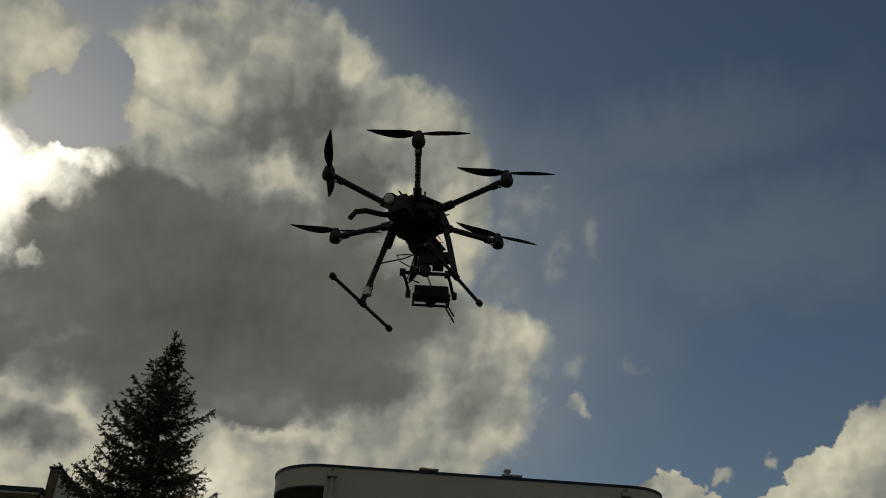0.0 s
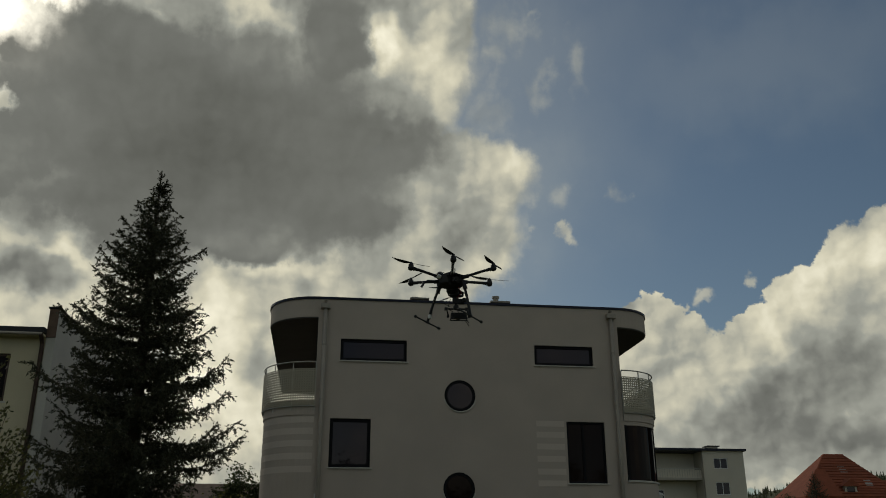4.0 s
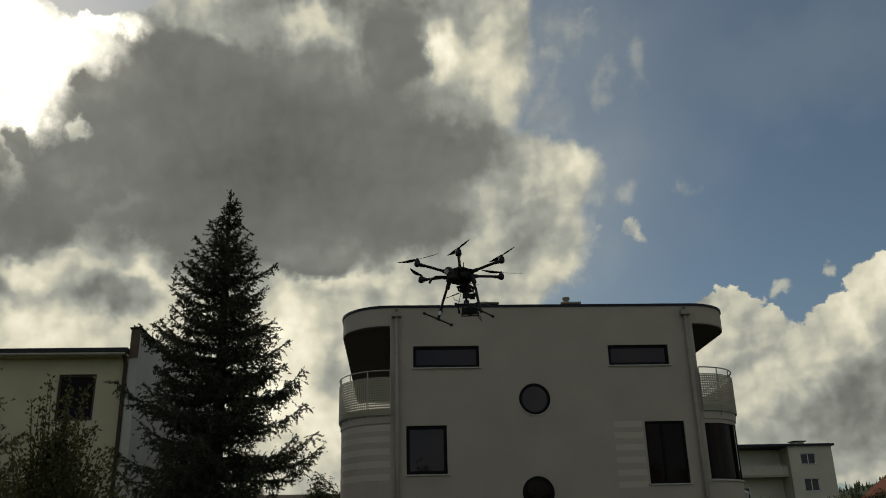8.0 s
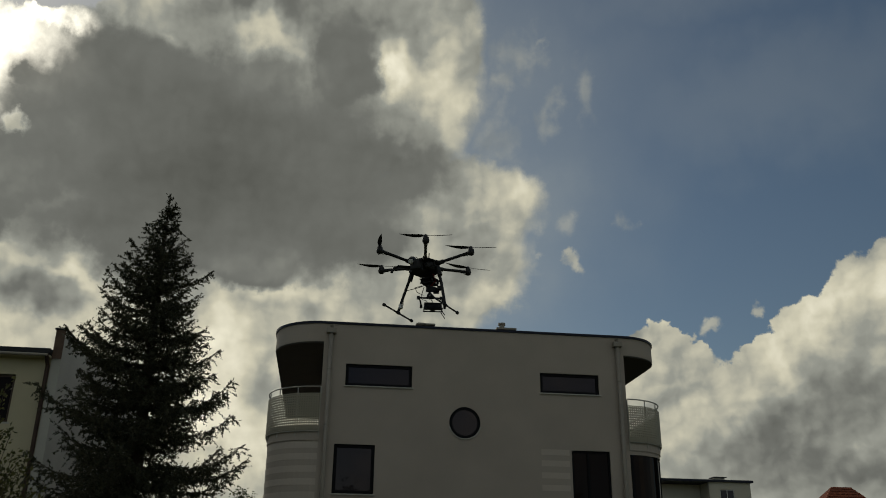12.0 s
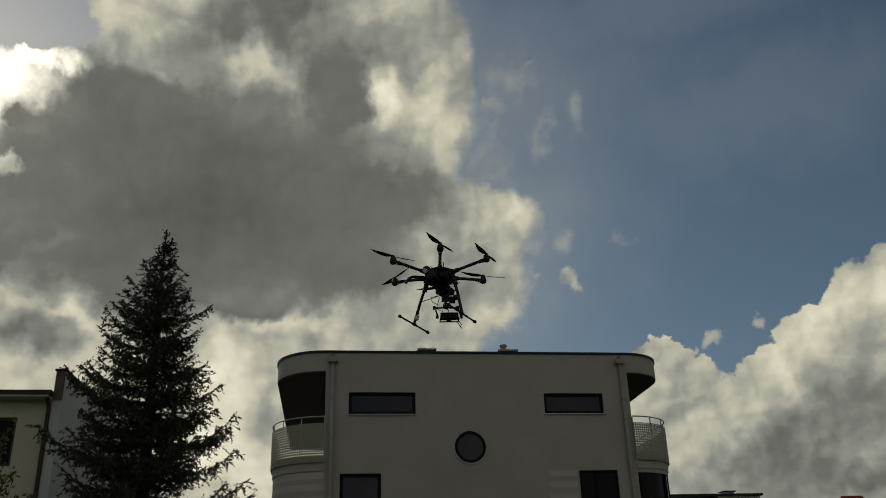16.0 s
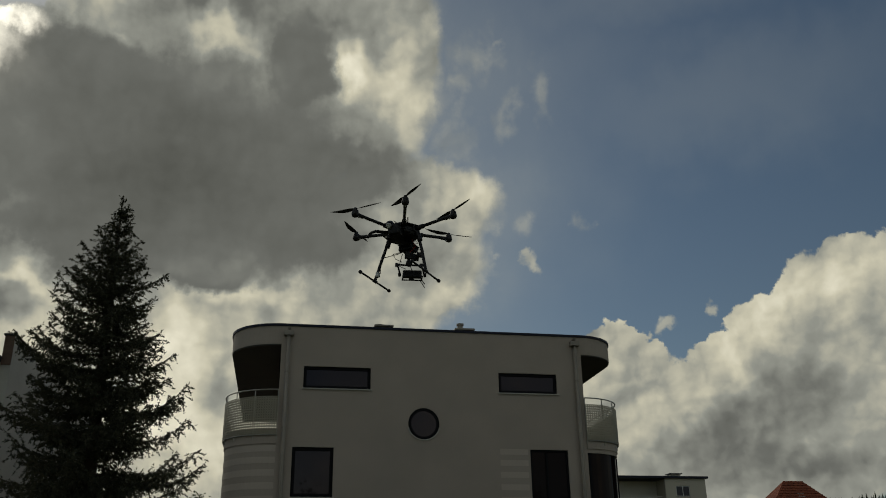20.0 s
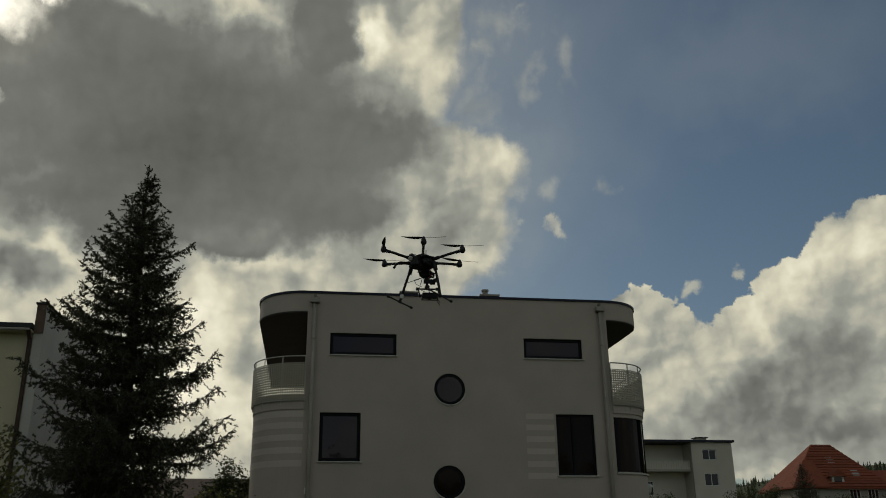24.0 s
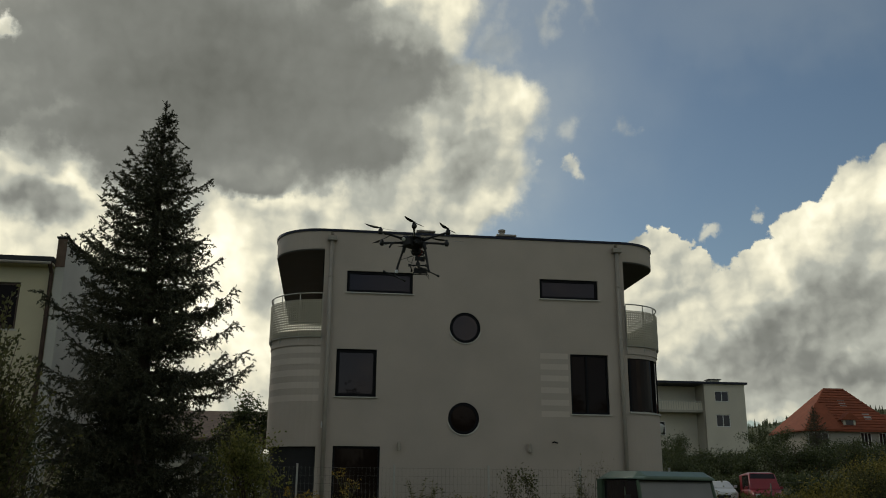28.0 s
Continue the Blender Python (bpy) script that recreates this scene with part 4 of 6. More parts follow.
def hung(name, bm, mat, parent, label="", smooth=False):
    bmesh.ops.transform(bm, matrix=GT, verts=bm.verts)
    return part(name, bm, mat, parent, label, smooth)


hung("column", boxed(0.070, 0.090, -0.010, 0.010, -0.205, -0.13, 0.003), BX, gim)
hung("controller_board", boxed(0.055, 0.075, -0.05, 0.03, -0.165, -0.125, 0.003), "drone_grey", gim)
hung("transmitter", boxed(0.085, 0.12, -0.075, -0.03, -0.16, -0.118, 0.004), BX, gim)
hung("roll_motor", lathed([(0.020, -0.016), (0.023, -0.012), (0.023, 0.012), (0.015, 0.016)], 14, pose(0.055, 0, -0.205, 0, 90, 0)), "drone_grey", gim, smooth=True)
for sy in (-1, 1):
    hung("side_bar", tubed([(0.05, sy * 0.088, -0.222), (0.105, sy * 0.088 - 0.015, -0.222), (0.150, sy * 0.088 - 0.03, -0.255)], 0.0065, 8), BX, gim)
    hung("tilt_motor", lathed([(0.014, -0.010), (0.017, 0.0), (0.014, 0.010)], 12, pose(0.150, sy * 0.092 - 0.03, -0.255, 90, 0, 0)), "drone_grey", gim)
    hung("tray_bar", tubed([(0.105, sy * 0.07 - 0.03, -0.284), (0.185, sy * 0.07 - 0.03, -0.284)], 0.005, 6), BX, gim)
    hung("rod_antenna", tubed([(0.20, -0.09, -0.262 - 0.012 * sy), (0.25, -0.13, -0.300 - 0.014 * sy)], 0.0035, 5), BX, gim)
hung("cross_bar", tubed([(0.05, -0.088, -0.222), (0.05, 0.088, -0.222)], 0.0075, 8), BX, gim)
for e in (0.108, 0.182):
    hung("tray_rail", tubed([(e, -0.105, -0.284), (e, 0.045, -0.284)], 0.005, 6), BX, gim)
camera_box = hung("film_camera", boxed(0.112, 0.172, -0.098, 0.040, -0.278, -0.232, 0.008), BX, gim, "dark boxy camera")
hung("lens", lathed([(0.022, 0), (0.022, 0.035), (0.018, 0.042)], 16, pose(0.172, -0.03, -0.255, 0, 90, 0)), "drone_grey", camera_box)
hung("cable_loop", tubed([(0.05, 0.05, -0.20), (0.03, 0.10, -0.185), (0.05, 0.115, -0.14), (0.08, 0.06, -0.11)], 0.0025, 5), BX, gim)

# wiring and small boards round the hub
wire_rng = random.Random(4)
for k in range(14):
    a = wire_rng.uniform(0, 6.28)
    r0, r1 = wire_rng.uniform(0.06, 0.09), wire_rng.uniform(0.12, 0.16)
    z = wire_rng.uniform(-0.03, 0.07)
    b = a + wire_rng.uniform(0.2, 0.6)
    part("hub_wire", tubed([(r0 * math.cos(a), r0 * math.sin(a), z), (r1 * math.cos((a + b) / 2), r1 * math.sin((a + b) / 2), z + wire_rng.uniform(-0.03, 0.03)), (r0 * math.cos(b), r0 * math.sin(b), z - 0.02)], 0.003, 5), BX, drone)
for a in (70, 130, 250, 320):
    part("standoff", tubed([(0.11 * math.cos(radians(a)), 0.11 * math.sin(radians(a)), -0.002), (0.11 * math.cos(radians(a)), 0.11 * math.sin(radians(a)), 0.046)], 0.006, 6), "drone_grey", drone)
part("satnav_mast", tubed([(-0.03, -0.05, 0.05), (-0.035, -0.055, 0.115)], 0.004, 6), BX, drone)
for sy in (-1, 1):
    hung("bar_joint", boxed(0.038, 0.062, sy * 0.088 - 0.012, sy * 0.088 + 0.012, -0.234, -0.210, 0.003), "drone_grey", gim)
    hung("rail_clamp", boxed(0.10, 0.116, sy * 0.06 - 0.04, sy * 0.06 - 0.02, -0.292, -0.276, 0.002), "drone_grey", gim)
hung("servo", boxed(0.03, 0.065, -0.10, -0.055, -0.155, -0.125, 0.004), "drone_grey", gim)
hung("pitch_arm", tubed([(0.085, -0.05, -0.13), (0.085, -0.10, -0.14)], 0.007, 6), BX, gim)
hung("video_cable", tubed([(0.07, -0.01, -0.22), (0.10, -0.02, -0.225), (0.13, -0.03, -0.235)], 0.003, 5), BX, gim)
# ---- trees and shrubs ----
def leaf_quads(rng, centres, ways, length, width):
    """Small pointed leaves at centres, each along its way, with a random roll: arrays of corners."""
    n = len(centres)
    ways = ways / np.maximum(np.linalg.norm(ways, axis=1, keepdims=True), 1e-6)
    side = np.cross(ways, rng.normal(size=(n, 3)))
    side /= np.maximum(np.linalg.norm(side, axis=1, keepdims=True), 1e-6)
    ln = length * rng.uniform(0.7, 1.3, (n, 1))
    wd = width * rng.uniform(0.7, 1.3, (n, 1))
    a = centres - ways * ln * 0.5
    b = centres + side * wd * 0.5
    c = centres + ways * ln * 0.5
    d = centres - side * wd * 0.5
    return np.stack([a, b, c, d], 1).reshape(-1, 3)


def leaves_object(name, corners, mat, parent, label=""):
    n = len(corners) // 4
    me = bpy.data.meshes.new(name)
    me.vertices.add(len(corners))
    me.vertices.foreach_set("co", np.ascontiguousarray(corners, dtype=np.float32).ravel())
    me.loops.add(n * 4)
    me.loops.foreach_set("vertex_index", np.arange(n * 4, dtype=np.int32))
    me.polygons.add(n)
    me.polygons.foreach_set("loop_start", np.arange(0, n * 4, 4, dtype=np.int32))
    me.update()
    me.validate()
    me.materials.append(M[mat])
    ob = new(name, me)
    ob.parent = parent
    if label:
        ob["label"] = label
    return ob


def spruce(x, y, height, radius, seed, label, bare=0.06, dense=1.0, leader=0.45):
    """A spruce: tapered trunk, whorls of limbs with upturned ends, side twigs clothed in needles."""
    rng = np.random.default_rng(seed)
    z0 = ground_z(x, y) - 0.05
    tree = thing("spruce_tree", pose(x, y, z0), label, "tree", "spruces")
    trunk_pts = [(0.03 * math.sin(h * 5), 0.02 * math.sin(h * 4), h * height) for h in (0, 0.2, 0.4, 0.6, 0.8, 0.95, 1.0)]
    part("trunk", tubed(trunk_pts, 0.1, 9, [height * k for k in (0.019, 0.017, 0.014, 0.011, 0.006, 0.0016, 0.0008)]), "bark", tree)
    limbs, cs, ws = bmesh.new(), [], []
    up = np.array([0, 0, 1.0])

    def clothe(p, q, sag, gap_=0.014):
        """Needles round a twig from p to q that bends up at its end."""
        n = max(4, int(np.linalg.norm(q - p) / gap_ * dense))
        s = rng.uniform(0, 1, (n, 1))
        way = (q - p) / max(np.linalg.norm(q - p), 1e-5)
        c = p + (q - p) * s - up * sag * (s * (1 - s)) * 4
        cs.append(c + rng.normal(0, 0.010, (n, 3)))
        ws.append(way * 0.8 + rng.normal(0, 0.55, (n, 3)))

    d = leader
    while d < height * (1 - bare):
        u = 1 - d / height
        reach = radius * np.interp(d / height, (0, 0.05, 0.11, 0.16, 0.23, 0.33, 0.46, 0.56, 0.8, 1.0), (0.02, 0.07, 0.17, 0.30, 0.46, 0.66, 0.86, 1.0, 0.94, 0.5))
        number = int(rng.integers(6, 9)) if d > 1.4 else int(rng.integers(4, 6))
        turn = rng.uniform(0, 6.28)
        for k in range(number):
            a = turn + k * 2 * math.pi / number + rng.normal(0, 0.25)
            r = reach * rng.choice((0.55, 0.75, 0.92, 1.05, 1.16)) * rng.uniform(0.9, 1.08) + 0.03
            h = height - d + rng.normal(0, 0.05)
            rise = np.interp(u, (0.0, 0.35, 0.7, 1.0), (-0.46, -0.34, 0.12, 1.0)) * r
            tip = np.interp(u, (0.0, 0.5, 1.0), (0.50, 0.42, 0.08)) * r
            out, lat = np.array([math.cos(a), math.sin(a), 0.0]), np.array([-math.sin(a), math.cos(a), 0.0])
            wob = rng.normal(0, 0.05) * r
            ss = np.linspace(0, 1, 8)
            pts = np.array([out * r * s + lat * wob * math.sin(3 * s) + up * (h + rise * s + tip * s ** 3) for s in ss])
            tube(limbs, pts, 0.01, 4, [max(0.004, 0.012 * r * (1 - 0.9 * s)) for s in ss], caps=False)
            for i in range(1, 7):
                clothe(pts[i], pts[i + 1], 0.0)
            s = 0.05
            while s < 0.99:
                i = min(int(s * 7), 6)
                base = pts[i] + (pts[i + 1] - pts[i]) * (s * 7 - i)
                for side in (-1, 1):
                    ln = (0.10 + 0.40 * min(r, 1.6) * (1 - s) ** 0.8 * min(1, 0.4 + s * 3)) * rng.uniform(0.55, 1.15)
                    lean = rng.uniform(0.35, 0.9)
                    way = out * lean + lat * side * (1.2 - 0.6 * lean) + up * (rng.uniform(-0.55, 0.05) * (1.3 - u) + 0.30 * s)
                    way /= np.linalg.norm(way)
                    end = base + way * ln
                    clothe(base, end, 0.05 * ln)
                    # hanging and spreading twiglets
                    for t in np.arange(0.25, 1.0, 0.13 / ln):
                        m = base + way * ln * t
                        w2 = way * 0.6 + rng.normal(0, 0.5, 3) - up * rng.uniform(0.0, 1.7) * (1.1 - u)
                        clothe(m, m + w2 / np.linalg.norm(w2) * rng.uniform(0.07, 0.17) * (2.1 - 1.2 * u), 0.0)
                s += 0.088 / max(r, 0.25) * rng.uniform(0.8, 1.3)
        d += (0.13 + 0.13 * min(1.0, d / 3.0)) * rng.uniform(0.8, 1.25)
    # the bare leader with its short side shoots
    top = np.array(trunk_pts[-1])
    clothe(top - up * leader * 1.3, top, 0.0, 0.010)
    for k in range(6):
        a, dd = rng.uniform(0, 6.28), leader * rng.uniform(0.25, 1.1)
        p = top - up * dd
        clothe(p, p + np.array([math.cos(a), math.sin(a), 1.1]) * (0.05 + 0.16 * dd), 0.0, 0.010)
    part("branchwork", limbs, "bark", tree)
    leaves_object("crown", leaf_quads(rng, np.concatenate(cs), np.concatenate(ws), 0.072, 0.020), "needles", tree)
    return tree


def shoot_tree(x, y, height, spread, seed, label, leaf, size=0.06, stems=34):
    """A pruned fruit tree gone wild: a fan of straight upright shoots with leaves along each."""
    rng = np.random.default_rng(seed)
    tree = thing("fruit_tree", pose(x, y, ground_z(x, y) - 0.05), label, "tree", "fruit trees")
    wood, cs, ws = bmesh.new(), [], []
    up = np.array([0, 0, 1.0])

    def shoot(p, q, r, first, depth):
        tube(wood, [p, (p + q) / 2 + rng.normal(0, 0.03, 3), q], r, 4, [r, r * 0.7, r * 0.25], caps=False)
        ln = np.linalg.norm(q - p)
        n = max(3, int(ln * (1 - first) / 0.024))
        s = np.linspace(first, 1.02, n)[:, None]
        way = (q - p) / ln
        side = rng.normal(0, 1, (n, 3))
        cs.append(p + (q - p) * s + side * 0.035)
        ws.append(side + way * 0.9)
        if depth == 0:
            for k in range(int(ln * 3.2)):
                t = rng.uniform(0.18, 0.80)
                m = p + (q - p) * t
                a = rng.uniform(0, 6.28)
                shoot(m, m + (way * 0.7 + np.array([math.cos(a), math.sin(a), 0.35]) * 0.6) * ln * (1.0 - t) * rng.uniform(0.25, 0.60), r * 0.5, 0.1, 1)

    for k in range(stems):
        a = rng.uniform(0, 6.28)
        tilt = abs(rng.normal(0, 0.5))
        p = np.array([rng.normal(0, 0.2), rng.normal(0, 0.2), 0.0])
        ln = height * (1.02 - 0.52 * min(1.0, tilt)) * rng.uniform(0.62, 1.0)
        q = np.array([math.cos(a) * spread * tilt, math.sin(a) * spread * tilt, ln])
        shoot(p, q, 0.016, 0.12, 0)
    part("branchwork", wood, "bark", tree)
    leaves_object("crown", leaf_quads(rng, np.concatenate(cs), np.concatenate(ws), size, size * 0.6), leaf, tree)
    return tree


def broadleaf(name, x, y, height, spread, seed, label, leaf="leaf_birch", size=0.07, count=2600, stems=1, lift=0.25, category="tree", upright=0.5, group=""):
    """A broadleaf tree or shrub grown limb by limb; leaves sit round the ends of its twigs."""
    rng = np.random.default_rng(seed)
    tree = thing(name, pose(x, y, ground_z(x, y) - 0.05), label, category, group)
    wood, ends = bmesh.new(), []

    def grow(p, way, length, r, depth):
        q, pts, rad = np.array(p), [np.array(p)], [r]
        w = way / np.linalg.norm(way)
        for k in range(4):
            w = w + rng.normal(0, 0.13, 3) + np.array([0, 0, 0.05 * upright])
            w /= np.linalg.norm(w)
            q = q + w * length / 4
            pts.append(q.copy())
            rad.append(r * (1 - 0.16 * (k + 1)))
        tube(wood, pts, r, 5 if depth < 2 else 3, rad, caps=False)
        if depth >= 3:
            ends.append((pts[-1], pts[1]))
            return
        for k in range(int(rng.integers(3, 6))):
            i = int(rng.integers(1, 5))
            side = rng.normal(0, 1, 3)
            side[2] = abs(side[2]) * 0.5 + upright * 0.6
            grow(pts[i], w * 0.7 + side * 0.75, length * rng.uniform(0.45, 0.75), rad[i] * 0.55, depth + 1)
        grow(pts[-1], w, length * 0.6, rad[-1], depth + 1)

    for k in range(stems):
        a = rng.uniform(0, 2 * math.pi)
        tilt = 0.05 if stems == 1 else rng.uniform(0.1, 0.5)
        base = np.array([math.cos(a), math.sin(a), 0]) * (0.0 if stems == 1 else 0.12)
        grow(base, np.array([math.cos(a) * tilt, math.sin(a) * tilt, 1.0]), 1.0, 0.035, 0)
    ea = np.array([e[0] for e in ends])
    eb = np.array([e[1] for e in ends])
    top = ea[:, 2].max()
    wide = np.percentile(np.hypot(ea[:, 0], ea[:, 1]), 92)
    sc = np.array([spread / wide, spread / wide, height / top])
    for v in wood.verts:
        v.co = Vector((v.co.x * sc[0], v.co.y * sc[1], v.co.z * sc[2]))
    part("trunk" if stems == 1 else "branchwork", wood, "bark", tree)
    k = rng.integers(0, len(ends), count)
    f = rng.uniform(0, 1.1, (count, 1))
    c = (eb[k] + (ea[k] - eb[k]) * f) * sc + rng.normal(0, size * 1.3, (count, 3))
    c[:, 2] = np.maximum(c[:, 2], 0.03)
    keep = c[:, 2] > lift * height * rng.uniform(0.2, 1.0, count)
    c = c[keep]
    w = rng.normal(0, 1, c.shape) + np.array([0, 0, 0.2])
    leaves_object("crown" if stems == 1 else "foliage", leaf_quads(rng, c, w, size, size * 0.55), leaf, tree)
    return tree


spruce(-3.45, 17.0, 9.15, 1.74, 11, "tall dark spruce tree standing beside the houses", bare=0.11)
spruce(-7.15, 14.5, 5.75, 1.30, 12, "young dark spruce with a long bare leader", dense=0.7, leader=0.75)
spruce(35.0, 36.0, 9.5, 2.5, 13, "dark spruce at the edge of the garden", dense=0.22)
shoot_tree(-4.55, 12.2, 4.75, 1.55, 21, "overgrown young fruit tree with upright leafy shoots", "leaf_apple", size=0.066, stems=84)
shoot_tree(-6.6, 11.4, 3.1, 1.5, 22, "low leafy fruit tree in the meadow", "leaf_apple", size=0.068, stems=54)
broadleaf("shrub", -1.25, 19.4, 2.45, 1.05, 23, "loose green shrub by the house corner", "leaf_birch", 0.075, 5600, stems=5, lift=0.02, category="shrub", upright=0.7)
broadleaf("birch_tree", -3.55, 45.0, 5.6, 1.3, 24, "small birch tree in a back garden", "leaf_far", 0.14, 7000, lift=0.2)


# the tall trees across the lane, behind the camera
for k, (x, y, h, s) in enumerate(((-14, -22, 12.5, 4.5), (-7, -25, 11.0, 4.0), (-1, -23, 12.0, 4.2), (5, -26, 13.0, 4.5), (11, -22, 11.5, 4.2), (17, -25, 12.5, 4.5), (24, -22, 12.0, 4.5), (-21, -24, 12.0, 4.5))):
    broadleaf("lane_tree", x, y, h * 0.82, s, 200 + k, "tall dark leafy tree along the lane", "leaf_far", 0.30, 5200, lift=0.1, upright=0.6, group="trees along the lane")

# ---- fence, weeds and hedges ----
fence = thing("garden_fence", pose(0, 0, 0), "wire mesh garden fence on thin steel posts", "fence")
FENCE_Y = 22.0
posts = [-0.58 + 2.36 * k for k in range(-3, 5)]
for x in posts:
    g = ground_z(x, FENCE_Y)
    p = part("post", boxed(x - 0.022, x + 0.022, FENCE_Y - 0.022, FENCE_Y + 0.022, g - 0.3, 2.34, 0.004), "steel", fence)
    part("post_cap", boxed(x - 0.027, x + 0.027, FENCE_Y - 0.027, FENCE_Y + 0.027, 2.343, 2.365, 0.004), "steel", p)
for x0_, x1_ in zip(posts, posts[1:]):
    verts, faces = [], []
    n = 24
    for k in range(1, n):
        x = x0_ + (x1_ - x0_) * k / n
        i = len(verts)
        verts += [(x - 0.0018, FENCE_Y, 0.92), (x + 0.0018, FENCE_Y, 0.92), (x + 0.0018, FENCE_Y, 2.30), (x - 0.0018, FENCE_Y, 2.30)]
        faces.append((i, i + 1, i + 2, i + 3))
    for k in range(8):
        z = 0.95 + k * 0.19
        i = len(verts)
        verts += [(x0_ + 0.022, FENCE_Y - 0.004, z - 0.0018), (x1_ - 0.022, FENCE_Y - 0.004, z - 0.0018), (x1_ - 0.022, FENCE_Y - 0.004, z + 0.0018), (x0_ + 0.022, FENCE_Y - 0.004, z + 0.0018)]
        faces.append((i, i + 1, i + 2, i + 3))
    panel = quad_mesh("mesh_panel", verts, faces, "wire", fence, "thin welded wire mesh")
    md = panel.modifiers.new("wire", "SOLIDIFY")
    md.thickness = 0.003


def blades(name, label, spots, height, width, mat, seed, lean=0.35, cap=None):
    """Upright grass blades or stalks at spots of (x, y), as one object."""
    rng = np.random.default_rng(seed)
    n = len(spots)
    g = np.array([ground_z(x, y) for x, y in spots])
    base = np.column_stack([spots, g])
    hgt = height * rng.uniform(0.45, 1.25, n)
    a = rng.uniform(0, 2 * math.pi, n)
    tip = base + np.column_stack([np.cos(a) * lean * hgt * rng.uniform(0, 1, n), np.sin(a) * lean * hgt * rng.uniform(0, 1, n), hgt])
    b = rng.uniform(0, 2 * math.pi, n)
    side = np.column_stack([np.cos(b), np.sin(b), 0 * b]) * width
    mid = (base + tip) / 2 + np.column_stack([0 * a, 0 * a, 0.06 * hgt])
    corners = np.stack([base, mid + side, tip, mid - side], 1).reshape(-1, 3)
    ob = leaves_object(name, corners, mat, None)
    return tagged(ob, label, "grass", kind="stuff")


rng = np.random.default_rng(5)


def scatter(n, x0, x1, y0, y1):
    return np.column_stack([rng.uniform(x0, x1, n), rng.uniform(y0, y1, n)])


blades("meadow_grass", "tall unmown meadow grass", scatter(20000, -12, 7.5, 13.0, 21.8), 0.30, 0.010, "grass", 6)
blades("meadow_grass", "tall unmown grass along the fence", scatter(4500, -3, 9, 19.5, 21.9), 0.62, 0.009, "grass", 7)
blades("meadow_grass", "rough grass beyond the truck", scatter(9000, 8, 34, 21, 44), 0.30, 0.016, "grass", 8)
blades("lawn_grass", "short green lawn beside the truck", scatter(26000, 7.2, 24, 11.5, 24), 0.13, 0.010, "lawn", 10)


def weed(x, y, height, seed, name="goldenrod", flowers=True, label="goldenrod weed with yellow flower heads"):
    """A tall weed: a few stems with narrow leaves and, if it blooms, a yellow head."""
    r = np.random.default_rng(seed)
    w = thing(name, pose(x, y, ground_z(x, y) - 0.03), label, "weed", "tall weeds")
    stems, cs, ws, fl, fw = bmesh.new(), [], [], [], []
    for k in range(int(r.integers(3, 7))):
        a, l = r.uniform(0, 6.28), r.uniform(0.05, 0.3)
        h = height * r.uniform(0.7, 1.05)
        pts = [np.array([math.cos(a) * l * s * s * h, math.sin(a) * l * s * s * h, s * h]) for s in (0, 0.35, 0.7, 1.0)]
        tube(stems, pts, 0.006, 4, (0.007, 0.006, 0.005, 0.003), caps=False)
        n = int(26 * height)
        s = r.uniform(0.15, 1, n)
        i = np.minimum((s * 3).astype(int), 2)
        P_ = np.array(pts)
        f = (s * 3 - i)[:, None]
        c = P_[i] * (1 - f) + P_[i + 1] * f
        way = np.column_stack([r.normal(0, 1, n), r.normal(0, 1, n), r.uniform(0.0, 0.8, n)])
        way /= np.linalg.norm(way, axis=1, keepdims=True)
        cs.append(c + way * 0.045)
        ws.append(way)
        if flowers:
            m_ = 34
            q = P_[-1] + np.column_stack([r.normal(0, 0.05, m_), r.normal(0, 0.05, m_), r.uniform(-0.14, 0.07, m_)])
            fl.append(q)
            fw.append(r.normal(0, 1, (m_, 3)))
    part("stalk", stems, "grass", w)
    leaves_object("foliage", leaf_quads(r, np.concatenate(cs), np.concatenate(ws), 0.10, 0.022), "leaf_apple", w)["kind"] = "stuff"
    if flowers:
        bloom = leaves_object("bloom", leaf_quads(r, np.concatenate(fl), np.concatenate(fw), 0.04, 0.025), "goldenrod", w)
        bloom["kind"] = "stuff"
    return w


for k, (x, y, h, f) in enumerate(((0.62, 20.3, 1.35, True), (-0.25, 20.0, 0.95, True), (-0.5, 20.6, 1.0, True), (1.0, 20.4, 0.7, True), (1.35, 20.2, 0.65, False), (2.2, 20.6, 1.15, False),
                                  (2.5, 20.4, 1.2, False), (2.75, 20.7, 1.0, False), (3.0, 20.3, 0.9, False), (3.5, 20.5, 0.8, False), (4.0, 20.7, 0.9, False), (5.9, 20.9, 1.0, False), (-2.6, 18.0, 0.7, True),
                                  (6.2, 21.0, 1.2, False), (-3.0, 18.6, 0.6, True), (-2.2, 18.9, 0.75, True), (9.4, 19.0, 0.8, False), (9.9, 19.4, 0.9, True), (11.2, 19.8, 0.9, True), (11.8, 20.5, 1.0, False))):
    weed(x, y, h, 40 + k, "goldenrod" if f else "tall_weed", f, "goldenrod weed with yellow flower heads" if f else "tall green weed in the meadow")
broadleaf("sapling", 4.55, 20.8, 1.45, 0.38, 61, "thin young sapling in the meadow", "leaf_apple", 0.06, 420, stems=2, lift=0.1, category="shrub", upright=0.9)
broadleaf("sapling", 4.98, 20.9, 1.55, 0.22, 62, "thin young sapling in the meadow", "leaf_apple", 0.06, 380, stems=1, lift=0.2, category="shrub", upright=1.2)
broadleaf("sapling", 6.5, 21.2, 1.75, 0.5, 63, "bare-stemmed young sapling by the fence", "leaf_apple", 0.05, 160, stems=3, lift=0.4, category="shrub", upright=1.0)
